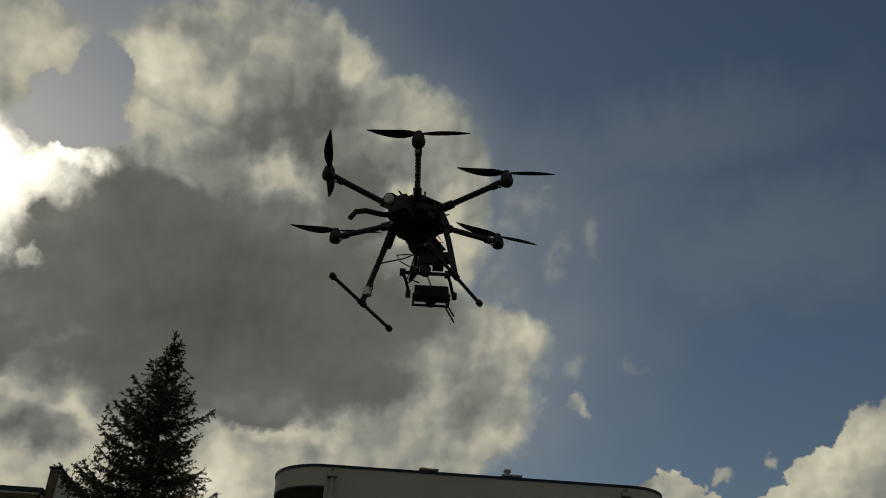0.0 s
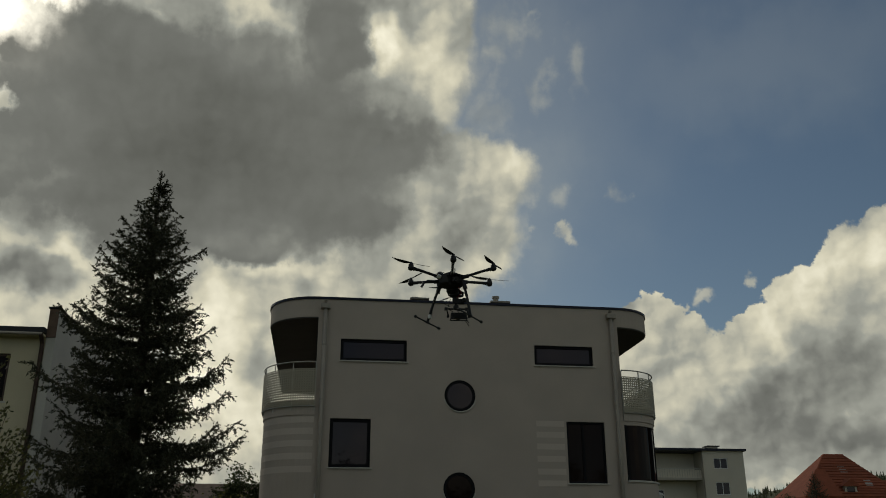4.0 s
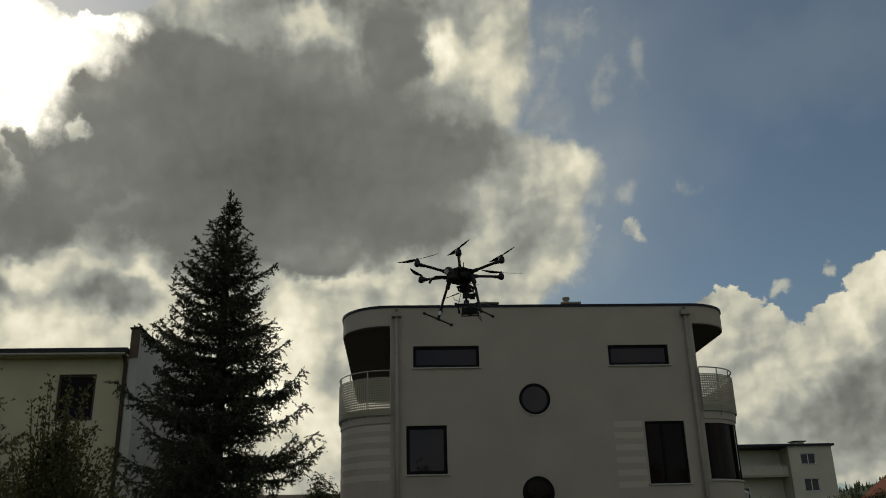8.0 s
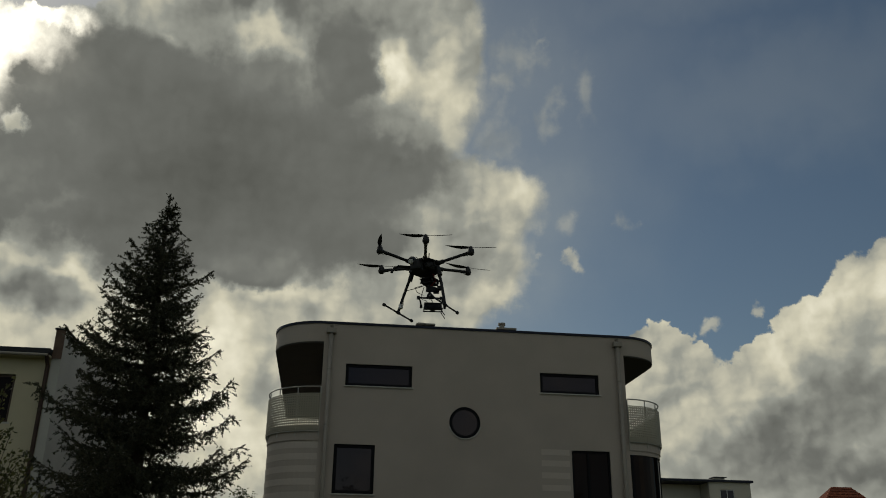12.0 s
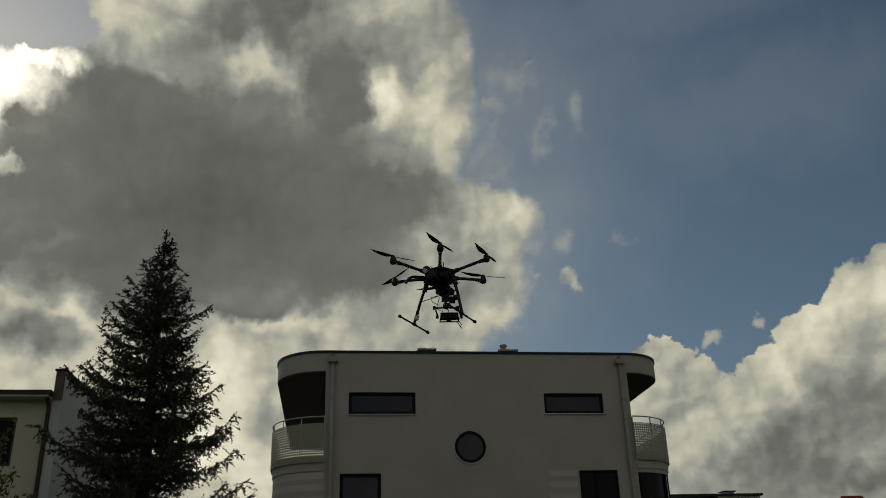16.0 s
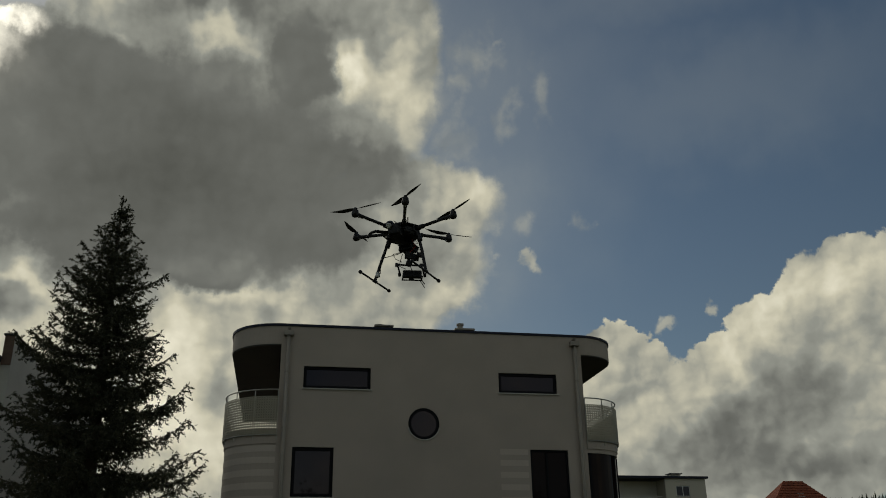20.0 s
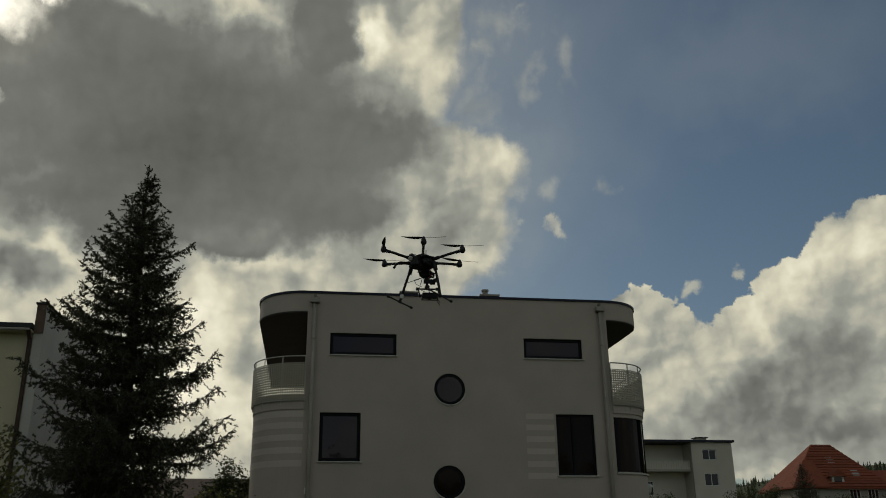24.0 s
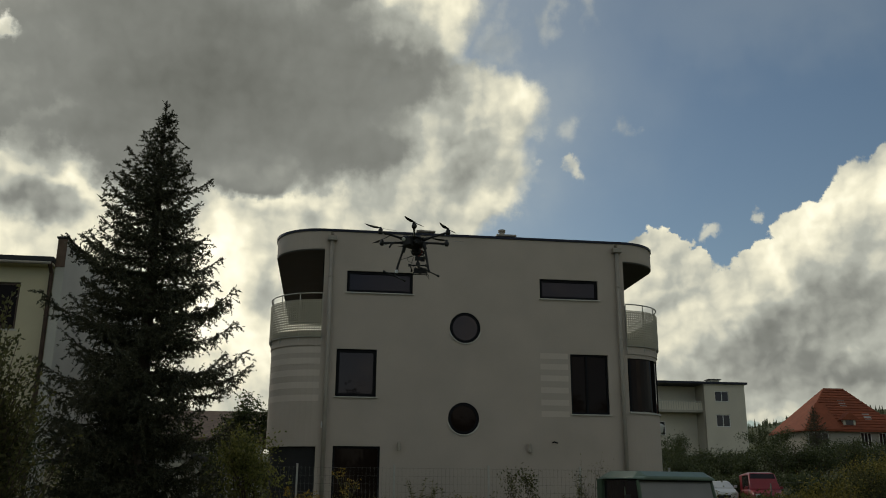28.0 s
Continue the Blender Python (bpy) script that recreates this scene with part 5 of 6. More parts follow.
# bushes right of the truck and under the spruce
for k, (x, y, h, s, mat, n) in enumerate(((12.6, 20.4, 1.35, 1.1, "leaf_yellow", 3400), (14.6, 21.6, 1.7, 1.3, "leaf_apple", 3400), (16.6, 22.6, 1.8, 1.4, "leaf_yellow", 3400), (13.4, 18.4, 0.9, 0.9, "leaf_apple", 2200),
                                           (18.4, 22.0, 1.7, 1.4, "leaf_apple", 3000), (15.8, 19.2, 1.1, 1.0, "leaf_yellow", 2200), (-6.9, 18.5, 2.5, 1.6, "leaf_far", 9000), (-5.0, 19.8, 1.7, 1.2, "leaf_far", 5600), (-9.4, 17.5, 3.2, 1.9, "leaf_far", 11000), (-7.6, 21.5, 2.8, 1.5, "leaf_far", 8000),
                                           (11.2, 22.6, 0.8, 0.9, "leaf_apple", 2400), (12.5, 24.0, 0.85, 0.9, "leaf_birch", 2400), (13.6, 25.0, 0.9, 1.0, "leaf_yellow", 2400), (20.5, 21, 1.6, 1.4, "leaf_apple", 2600), (15.4, 23.4, 1.9, 1.5, "leaf_yellow", 4200), (17.6, 24.4, 2.2, 1.6, "leaf_yellow", 4600))):
    broadleaf("shrub", x, y, h, s, 70 + k, "yellow-green wild shrub in the meadow" if mat == "leaf_yellow" else "dense dark green shrub" if mat == "leaf_far" else "green wild shrub in the meadow", mat, 0.07, n, stems=5, lift=0.02, category="shrub", upright=0.5, group="wild shrubs")
low = random.Random(8)
for k in range(46):
    x, y = low.uniform(-4.2, 7.2), low.uniform(16.5, 21.6)
    h = low.uniform(0.35, 0.85)
    mat = low.choice(("leaf_apple", "leaf_yellow", "leaf_birch", "leaf_apple"))
    broadleaf("wild_weed", x, y, h, h * low.uniform(0.5, 0.9), 300 + k, "low leafy weed clump in the meadow", mat, low.uniform(0.04, 0.065), 620, stems=4, lift=0.0, category="weed", upright=0.8, group="low weed clumps")
for k in range(26):
    x, y = low.uniform(9.0, 22.0), low.uniform(16.5, 25.5)
    if x < 11.5 and y < 19 or 24.5 < math.degrees(math.atan2(x, y)) < 30.5:
        continue
    h = low.uniform(0.5, 1.25)
    mat = low.choice(("leaf_apple", "leaf_yellow", "leaf_yellow", "leaf_birch"))
    broadleaf("wild_weed", x, y, h, h * low.uniform(0.6, 1.0), 360 + k, "wild weed clump beside the lawn", mat, low.uniform(0.05, 0.075), 800, stems=4, lift=0.0, category="weed", upright=0.8, group="low weed clumps")
# garden trees up the slope
for k, (az, y, h, s) in enumerate(((21.6, 62, 3.2, 2.0), (23.0, 58, 2.5, 2.0), (24.6, 62, 2.9, 2.2), (26.0, 60, 2.6, 2.2), (27.6, 64, 3.0, 2.2), (29.2, 62, 3.2, 2.4), (30.8, 60, 3.2, 2.4), (32.5, 62, 3.2, 2.6), (34.4, 58, 3.1, 2.6),
                                    (36.4, 56, 3.0, 2.8), (38.5, 56, 3.0, 2.8), (22.3, 76, 3.4, 2.0), (28.0, 82, 3.6, 2.6), (-10.5, 44, 4.5, 2.0), (-7.2, 42, 3.4, 1.6), (-2.9, 43, 2.6, 1.2), (35.4, 74, 2.6, 2.8), (31.8, 72, 2.4, 2.8),
                                    (25.4, 50, 1.6, 1.6), (27.2, 52, 1.7, 1.8), (30.2, 50, 1.7, 2.0), (33.0, 48, 1.7, 2.0), (36.0, 47, 1.8, 2.2))):
    broadleaf("garden_tree", y * math.tan(radians(az)), y, h, s, 100 + k, "dense dark green garden tree", "leaf_far", 0.16, 3600, stems=3, lift=0.02, upright=0.5, group="garden trees")
far_fence = thing("paddock_fence", pose(0, 0, 0), "far mesh fence on thin steel posts", "fence")
for k in range(9):
    x, y = 19.5 + 2.2 * k, 37.0 - 0.5 * k
    part("post", boxed(x - 0.02, x + 0.02, y - 0.02, y + 0.02, 0.6, 2.25), "wire", far_fence)
    for z in (1.2, 1.6, 2.0, 2.3):
        part("wire", tubed([(x, y, z), (x + 2.2, y - 0.5, z)], 0.006, 4), "wire", far_fence)
spruce(44.9, 76.0, 5.6, 1.25, 131, "dark conifer before the red-roofed house", dense=0.35)


def wood(name, label, spots, seed):
    """A far belt of conifers as one object: stacked ragged tiers on each trunk."""
    r = np.random.default_rng(seed)
    verts, faces = [], []
    for x, y, h in spots:
        g = ground_z(x, y) - 0.5
        for t in range(6):
            z0_, rad = g + h * (0.10 + 0.15 * t), h * 0.20 * (1 - t / 6.6)
            i, n = len(verts), 7
            verts.append((x, y, z0_ + h * 0.26))
            for k in range(n):
                a = 2 * math.pi * (k + r.uniform(-0.3, 0.3)) / n
                q = rad * r.uniform(0.6, 1.25)
                verts.append((x + q * math.cos(a), y + q * math.sin(a), z0_ + r.uniform(-0.03, 0.03) * h))
            faces += [(i, i + 1 + k, i + 1 + (k + 1) % n) for k in range(n)]
    ob = quad_mesh(name, verts, faces, "leaf_far")
    return tagged(ob, label, "forest", kind="stuff")


spots = []
for k in range(2600):
    az, r_ = rng.uniform(-30, 60), rng.uniform(330, 640)
    spots.append((r_ * math.sin(radians(az)), r_ * math.cos(radians(az)), rng.uniform(2.2, 4.8)))
wood("forest", "dark conifer forest on the hills", spots, 9)

# ---- neighbouring houses ----
def simple_window(parent, x, y, z, w, h, frame_mat="white_frame", m=None, bars=1, pane="glass", facing=-1):
    """A window on a wall that faces -y: frame, panes and sill."""
    f = 0.07
    bm = bmesh.new()
    for a in ((x - w / 2, x - w / 2 + f, z, z + h), (x + w / 2 - f, x + w / 2, z, z + h), (x - w / 2 + f, x + w / 2 - f, z, z + f), (x - w / 2 + f, x + w / 2 - f, z + h - f, z + h)):
        box(bm, a[0], a[1], y - 0.03, y + 0.05, a[2], a[3])
    for k in range(bars):
        bx = x - w / 2 + w * (k + 1) / (bars + 1)
        box(bm, bx - 0.035, bx + 0.035, y - 0.03, y + 0.05, z + f, z + h - f)
    win = part("window", bm, frame_mat, parent)
    step = (w - 2 * f) / (bars + 1)
    for k in range(bars + 1):
        a = x - w / 2 + f + k * step
        part("pane", boxed(a + 0.036 * (k > 0), a + step - 0.036 * (k < bars), y - 0.006, y + 0.02, z + f, z + h - f), pane, win)
    part("sill", boxed(x - w / 2 - 0.06, x + w / 2 + 0.06, y - 0.10, y - 0.031, z - 0.05, z - 0.002), "sill", win)
    return win


# cream house with a high side wall
old = thing("cream_house", pose(0, 0, 0), "old cream-rendered flat-roofed house with a high parapet side wall", "house")
AX, AY = -7.72, 26.0
bm = facade_mesh(bmesh.new(), -24.0, AX - 0.262, 0.6, 8.0, AY, [(-10.0, -8.9, 6.15, 7.52), (-16.2, -14.9, 5.92, 7.30), (-10.6, -9.4, 2.6, 3.9)], [], 0.18)
part("front_wall", bm, "old_render", old, "cream rendered front wall")
# black sheet in place of the unlit rooms behind the windows
part("room_shade_sheet", boxed(-23.9, AX - 0.3, AY + 0.35, AY + 0.4, 0.6, 7.9), "near_black", old)
part("side_wall", boxed(AX - 0.26, AX, AY - 0.095, AY + 14, 0.6, 8.86), "old_render_side", old, "grey rendered side wall rising above the roof")
part("coping", boxed(AX - 0.30, AX + 0.04, AY - 0.16, AY + 14, 8.865, 8.92, 0.008), "roof_felt", old)
part("brick_return", boxed(AX - 0.262, AX + 0.001, AY - 0.125, AY - 0.098, 8.0, 8.86), "brick_top", old, "bare brick end of the side wall")
part("roof", boxed(-24.3, AX - 0.265, AY - 0.35, AY + 14, 8.10, 8.25, 0.02), "roof_felt", old)
part("eaves_board", boxed(-24.3, AX - 0.265, AY - 0.33, AY - 0.002, 8.0, 8.055), "old_render", old)
gutter = part("gutter", tubed([(-24.3, AY - 0.40, 8.09), (AX - 0.30, AY - 0.40, 8.04)], 0.045, 8), "zinc", old, "thin grey rainwater gutter")
part("downpipe", tubed([(AX - 0.33, AY - 0.40, 8.04), (AX - 0.34, AY - 0.1, 7.8), (AX - 0.34, AY - 0.08, 0.8)], 0.06, 8), "rust", gutter)
for x0_, x1_, z0_, z1_ in ((-10.0, -8.9, 6.15, 7.52), (-16.2, -14.9, 5.92, 7.30), (-10.6, -9.4, 2.6, 3.9)):
    simple_window(old, (x0_ + x1_) / 2, AY + 0.09, z0_ + 0.002, x1_ - x0_ - 0.004, z1_ - z0_ - 0.004, "old_wood", bars=0, pane="glass_brown")

# low garage between the houses
shed = thing("garage", pose(0, 0, 0), "low grey flat-roofed garage with a dark door", "garage")
part("wall", boxed(-6.9, -4.3, 29.0, 33.0, 0.7, 2.75), "old_render_side", shed)
part("roof", boxed(-7.1, -4.1, 28.8, 33.2, 2.75, 2.9, 0.02), "roof_felt", shed)
part("door", boxed(-6.5, -5.1, 28.95, 28.997, 0.9, 2.5), "near_black", shed)
part("pier", boxed(-4.85, -4.35, 28.86, 28.996, 0.7, 2.6, 0.01), "wall_white", shed, "pale rendered pier")
part("downpipe", tubed([(-4.2, 28.95, 0.7), (-4.2, 28.95, 2.75)], 0.05, 8), "zinc", shed)
part("roof_edge", boxed(-7.12, -4.08, 28.74, 28.797, 2.74, 2.93, 0.01), "zinc", shed)
lean = thing("garden_shed", pose(0, 0, 0), "pale low lean-to beside the spruce", "shed")
part("wall", boxed(-8.0, -6.95, 26.5, 28.7, 0.7, 2.45), "old_render", lean)
part("roof", boxed(-8.1, -6.9, 26.3, 28.75, 2.45, 2.56, 0.02), "roof_felt", lean)


def gable_house(name, x0, x1, y0, y1, z0, eave, ridge, wall, roof, label, hip=0.0, m=None, tiles=0, hip2=None):
    """A house with a pitched roof along x; hip pulls the ridge ends in."""
    h = thing(name, pose(0, 0, 0) if m is None else m, label, "house", "houses up the slope")
    part("wall", boxed(x0, x1, y0, y1, z0, eave), wall, h)
    hip2 = hip if hip2 is None else hip2
    bm, o, t = bmesh.new(), 0.5, 0.18
    cy = (y0 + y1) / 2
    for dz in (0, t):
        for p in ((x0 - o, y0 - o, eave - 0.1 + dz), (x1 + o, y0 - o, eave - 0.1 + dz), (x1 + o, y1 + o, eave - 0.1 + dz), (x0 - o, y1 + o, eave - 0.1 + dz), (x0 - o * (hip == 0) + hip, cy, ridge + dz), (x1 + o * (hip == 0) - hip2, cy, ridge + dz)):
            bm.verts.new(p)
    bm.verts.ensure_lookup_table()
    v = bm.verts
    for k, flip in ((0, True), (6, False)):
        fs = [(0, 1, 5, 4), (2, 3, 4, 5), (1, 2, 5), (3, 0, 4)]
        for f in fs:
            bm.faces.new([v[i + k] for i in (f[::-1] if flip else f)])
    for a, b in ((0, 1), (1, 2), (2, 3), (3, 0)):
        bm.faces.new((v[a], v[b], v[b + 6], v[a + 6]))
    bmesh.ops.recalc_face_normals(bm, faces=bm.faces)
    r = part("roof", bm, roof, h)
    # courses of tiles on the front slope
    if tiles:
        for k in range(tiles):
            u = (k + 0.5) / tiles
            zz, yy = eave - 0.1 + t + (ridge - eave + 0.1) * u, y0 - o + (cy - y0 + o) * u
            xa = x0 - o + (hip + o) * u if hip else x0 - o
            xb = x1 + o - (hip2 + o) * u if hip else x1 + o
            ang = math.degrees(math.atan2(ridge - eave + 0.1, cy - y0 + o))
            part("tile_course", boxed(xa + 0.1, xb - 0.1, -0.16, 0.16, 0.0, 0.07, 0.0, pose(0, yy, zz, ang - 6, 0, 0)), roof, r)
    return h, r


# white flat-roofed house up the slope
wh = thing("white_house", pose(-0.5, 0, 0.4), "white flat-roofed two-storey house with a balcony on the slope", "house", "houses up the slope")
bm = facade_mesh(bmesh.new(), 44.4, 49.4, 5.5, 14.0, 97.0, [(45.7, 47.4, 12.0, 13.2), (45.7, 47.4, 9.1, 10.5)], [], 0.2)
part("front_wall", bm, "wall_white", wh)
# black backing sheet, coloured as the shade inside the rooms
part("room_shade_sheet", boxed(44.5, 49.3, 97.4, 97.45, 5.5, 13.9), "near_black", wh)
part("side_wall", boxed(44.4, 44.65, 97.3, 107, 5.5, 13.95), "wall_far", wh)
part("side_wall", boxed(49.15, 49.4, 97.3, 107, 5.5, 13.95), "wall_far", wh)
part("wing_wall", boxed(37.4, 44.39, 99.5, 107, 5.5, 13.95), "wall_white", wh)
part("balcony", boxed(37.2, 44.38, 97.6, 99.49, 10.75, 11.0), "wall_far", wh)
rail = part("balcony_rail", boxed(37.2, 44.38, 97.6, 97.66, 12.0, 12.06), "steel", wh)
for k in range(24):
    part("bar", boxed(37.25 + 0.3 * k, 37.28 + 0.3 * k, 97.61, 97.65, 11.0, 12.0), "steel", rail)
part("parapet_panel", boxed(37.2, 44.38, 97.68, 97.72, 11.0, 11.9), "wall_white", wh)
part("roof", boxed(37.0, 49.7, 96.7, 107.3, 14.005, 14.25), "flashing", wh)
part("chimney", boxed(46.6, 47.8, 100, 101, 14.25, 14.9), "wall_white", wh)
part("chimney_cap", boxed(46.4, 48.0, 99.8, 101.2, 14.9, 15.0), "roof_felt", wh)
simple_window(wh, 46.55, 97.1, 12.0, 1.69, 1.19)
simple_window(wh, 46.55, 97.1, 9.1, 1.69, 1.39)
simple_window(wh, 38.6, 99.45, 11.9, 1.4, 1.2)
simple_window(wh, 39.5, 99.45, 8.2, 1.8, 1.6)

red_house, red_roof = gable_house("red_roofed_house", 57.8, 70.2, 100, 107.5, 5.5, 9.5, 14.95, "wall_far", "roof_red", "house with a steep red tiled hipped roof", hip=5.2, tiles=16, hip2=4.6)
wing_roof = extrude_outline(bmesh.new(), [(57.2, 99.2), (62.0, 99.2), (62.0, 104.0), (57.2, 104.0)], 9.42, 9.6)
part("wing_eaves", wing_roof, "roof_red", red_roof)
bm = bmesh.new()
for p in ((57.2, 99.1, 9.6), (62.1, 99.1, 9.6), (62.1, 104.0, 9.6), (57.2, 104.0, 9.6), (60.4, 101.6, 13.0), (61.6, 101.6, 13.0)):
    bm.verts.new(p)
bm.verts.ensure_lookup_table()
for f in ((0, 1, 5, 4), (1, 2, 5), (2, 3, 4, 5), (3, 0, 4)):
    bm.faces.new([bm.verts[i] for i in f])
part("wing_roof", bm, "roof_red", red_roof, "lower hipped wing of the red roof")
part("east_wing_wall", boxed(69.9, 75.6, 101.0, 107.0, 5.5, 9.2), "wall_far", red_house)
bm = bmesh.new()
for p in ((68.6, 100.4, 9.1), (76.0, 100.4, 9.1), (76.0, 107.6, 9.1), (68.6, 107.6, 9.1), (66.4, 104.0, 12.0), (76.0, 104.0, 12.0)):
    bm.verts.new(p)
bm.verts.ensure_lookup_table()
for f in ((0, 1, 5, 4), (1, 2, 5), (2, 3, 4, 5), (3, 0, 4), (3, 2, 1, 0)):
    bm.faces.new([bm.verts[i] for i in f])
part("east_wing_roof", bm, "roof_red", red_roof, "lower red tiled side wing")
dm = part("dormer", boxed(62.8, 64.4, 99.9, 102, 9.7, 10.9), "wall_white", red_roof, "small gabled dormer")
bm = bmesh.new()
for p in ((62.4, 99.6, 10.85), (64.8, 99.6, 10.85), (63.6, 99.6, 11.75), (62.4, 102.4, 10.85), (64.8, 102.4, 10.85), (63.6, 102.4, 11.75)):
    bm.verts.new(p)
bm.verts.ensure_lookup_table()
for f in ((0, 1, 2), (0, 3, 4, 1), (1, 4, 5, 2), (2, 5, 3, 0), (3, 5, 4)):
    bm.faces.new([bm.verts[i] for i in f])
part("dormer_roof", bm, "roof_red", dm)
part("dormer_pane", boxed(63.1, 64.1, 99.86, 99.897, 9.95, 10.8), "glass", dm)
for x, yy, zz in ((64.3, 102.2, 12.75), (66.6, 100.9, 11.1)):
    part("skylight", boxed(-0.45, 0.45, -0.5, 0.5, 0.0, 0.1, 0.0, pose(x, yy, zz + 0.25, 51, 0, 0)), "steel", red_roof)
for x, w in ((59.4, 2.6), (65.6, 1.4), (68.0, 1.4)):
    simple_window(red_house, x, 99.98, 7.6, w, 1.75, bars=2)
yellow_house, yr = gable_house("yellow_house", 68.0, 82.0, 86, 97, 4.0, 7.6, 10.8, "wall_yellow", "roof_red", "yellow house with a red tiled roof", tiles=10)
for x in (70.0, 73.5):
    simple_window(yellow_house, x, 85.98, 5.6, 1.3, 1.5)
back_house, br = gable_house("back_house", -9.5, -3.9, 52, 60, 0.9, 4.6, 6.4, "old_render_side", "brick_top", "small house with a dark brown roof behind the gardens")
far_left, fr = gable_house("dark_roofed_house", -36, -15.4, 36, 46, 0.9, 9.5, 14.5, "old_render_side", "roof_felt", "house with a dark pitched roof behind the cream house", hip=9.3)
# ---- old green pickup truck ----
truck = thing("pickup_truck", pose(6.33, 14.66, 0.06, 0, 0, 15), "old green pickup truck with a cream grille in the grass", "truck")
# its own space: x to the right of its front face as seen, y from the nose back along the body, z up


def loft(sections, closed=True):
    """A body through cross-sections of equal point counts."""
    bm = bmesh.new()
    rings = [[bm.verts.new(p) for p in s] for s in sections]
    n = len(rings[0])
    for a, b in zip(rings, rings[1:]):
        for k in range(n):
            bm.faces.new((a[k], a[(k + 1) % n], b[(k + 1) % n], b[k]))
    if closed:
        bm.faces.new(rings[0][::-1])
        bm.faces.new(rings[-1])
    bmesh.ops.recalc_face_normals(bm, faces=bm.faces)
    return bm


def soften(bm, width=0.03, segments=2):
    sharp = [e for e in bm.edges if len(e.link_faces) == 2 and e.calc_face_angle() > 0.35]
    bmesh.ops.bevel(bm, geom=sharp, offset=width, segments=segments, affect="EDGES", profile=0.6)
    return bm


W = 0.86
# lower cab and short bonnet
sec = lambda y, w, z0, z1, c=0.06: [(-w, y, z0), (w, y, z0), (w, y, z1 - c), (w - c, y, z1), (-w + c, y, z1), (-w, y, z1 - c)]
body = part("cab_body", soften(loft([sec(0.02, W - 0.03, 0.34, 0.95), sec(0.26, W, 0.32, 1.12), sec(0.42, W, 0.32, 1.24), sec(1.72, W, 0.32, 1.26)]), 0.025), "truck_green", truck, "faded green painted cab", smooth=False)
# greenhouse: pillars and roof
for sx in (-1, 1):
    part("windscreen_pillar", tubed([(sx * (W - 0.05), 0.36, 1.22), (sx * (W - 0.08), 0.52, 1.86)], 0.035, 8), "truck_green", truck)
    part("rear_pillar", boxed(sx * (W - 0.06) - 0.05, sx * (W - 0.06) + 0.05, 1.55, 1.70, 1.24, 1.90, 0.015), "truck_green", truck)
    part("door_pillar", tubed([(sx * (W - 0.04), 0.86, 1.24), (sx * (W - 0.10), 0.92, 1.88)], 0.022, 6), "truck_green", truck)
    part("side_window", boxed(sx * (W - 0.075) - 0.006, sx * (W - 0.075) + 0.006, 0.90, 1.56, 1.25, 1.87), "glass", truck)
    bm = bmesh.new()
    vs = [bm.verts.new((sx * (W - 0.07) + o, y, z)) for o in (0, 0.012) for y, z in ((0.44, 1.25), (0.86, 1.25), (0.90, 1.86), (0.58, 1.86))]
    for f in ((0, 1, 2, 3), (7, 6, 5, 4), (0, 4, 5, 1), (1, 5, 6, 2), (2, 6, 7, 3), (3, 7, 4, 0)):
        bm.faces.new([vs[i] for i in f])
    part("quarter_window", bm, "glass", truck)
    door = part("door", boxed(sx * (W + 0.004) - 0.008, sx * (W + 0.004) + 0.008, 0.62, 1.54, 0.50, 1.20, 0.006), "truck_green", truck)
    part("door_handle", boxed(sx * (W + 0.03) - 0.012, sx * (W + 0.03) + 0.012, 1.36, 1.47, 1.06, 1.085, 0.004), "chrome", door)
    part("body_crease", boxed(sx * (W + 0.008) - 0.006, sx * (W + 0.008) + 0.006, 0.3, 1.7, 0.80, 0.82, 0.003), "truck_cream", truck)
    mirror = part("mirror", boxed(sx * (W + 0.14) - 0.06, sx * (W + 0.14) + 0.06, 0.50, 0.53, 1.46, 1.62, 0.012), "tyre", truck)
    part("mirror_arm", tubed([(sx * (W - 0.05), 0.62, 1.45), (sx * (W + 0.12), 0.52, 1.52)], 0.008, 5), "chrome", mirror)
part("windscreen", loft([[(-W + 0.09, 0.37, 1.24), (W - 0.09, 0.37, 1.24), (W - 0.09, 0.385, 1.24), (-W + 0.09, 0.385, 1.24)], [(-W + 0.11, 0.505, 1.86), (W - 0.11, 0.505, 1.86), (W - 0.11, 0.52, 1.86), (-W + 0.11, 0.52, 1.86)]]), "sky_grey_glass", truck, "windscreen with a grey sky reflection in its colour")
part("screen_seal", tubed([(-W + 0.08, 0.36, 1.24), (W - 0.08, 0.36, 1.24)], 0.016, 6), "tyre", truck)
part("roof_seal", tubed([(-W + 0.08, 0.49, 1.87), (W - 0.08, 0.49, 1.87)], 0.03, 6), "tyre", truck)
for x in (-0.42, 0.12):
    part("wiper", tubed([(x, 0.34, 1.25), (x + 0.22, 0.36, 1.29), (x + 0.42, 0.37, 1.27)], 0.008, 5), "tyre", truck)
rsec = lambda y, w, z0, z1: [(-w, y, z0), (w, y, z0), (w, y, z0 + 0.03), (w - 0.12, y, z1), (-w + 0.12, y, z1), (-w, y, z0 + 0.03)]
part("roof", soften(loft([rsec(0.38, W - 0.08, 1.87, 1.93), rsec(0.60, W - 0.03, 1.88, 2.02), rsec(1.45, W - 0.02, 1.89, 2.04), rsec(1.72, W - 0.05, 1.88, 1.98)]), 0.02), "truck_roof", truck, "paler green cab roof")
part("rear_cab_wall", boxed(-W + 0.02, W - 0.02, 1.70, 1.735, 1.20, 1.90, 0.01), "truck_green", truck)
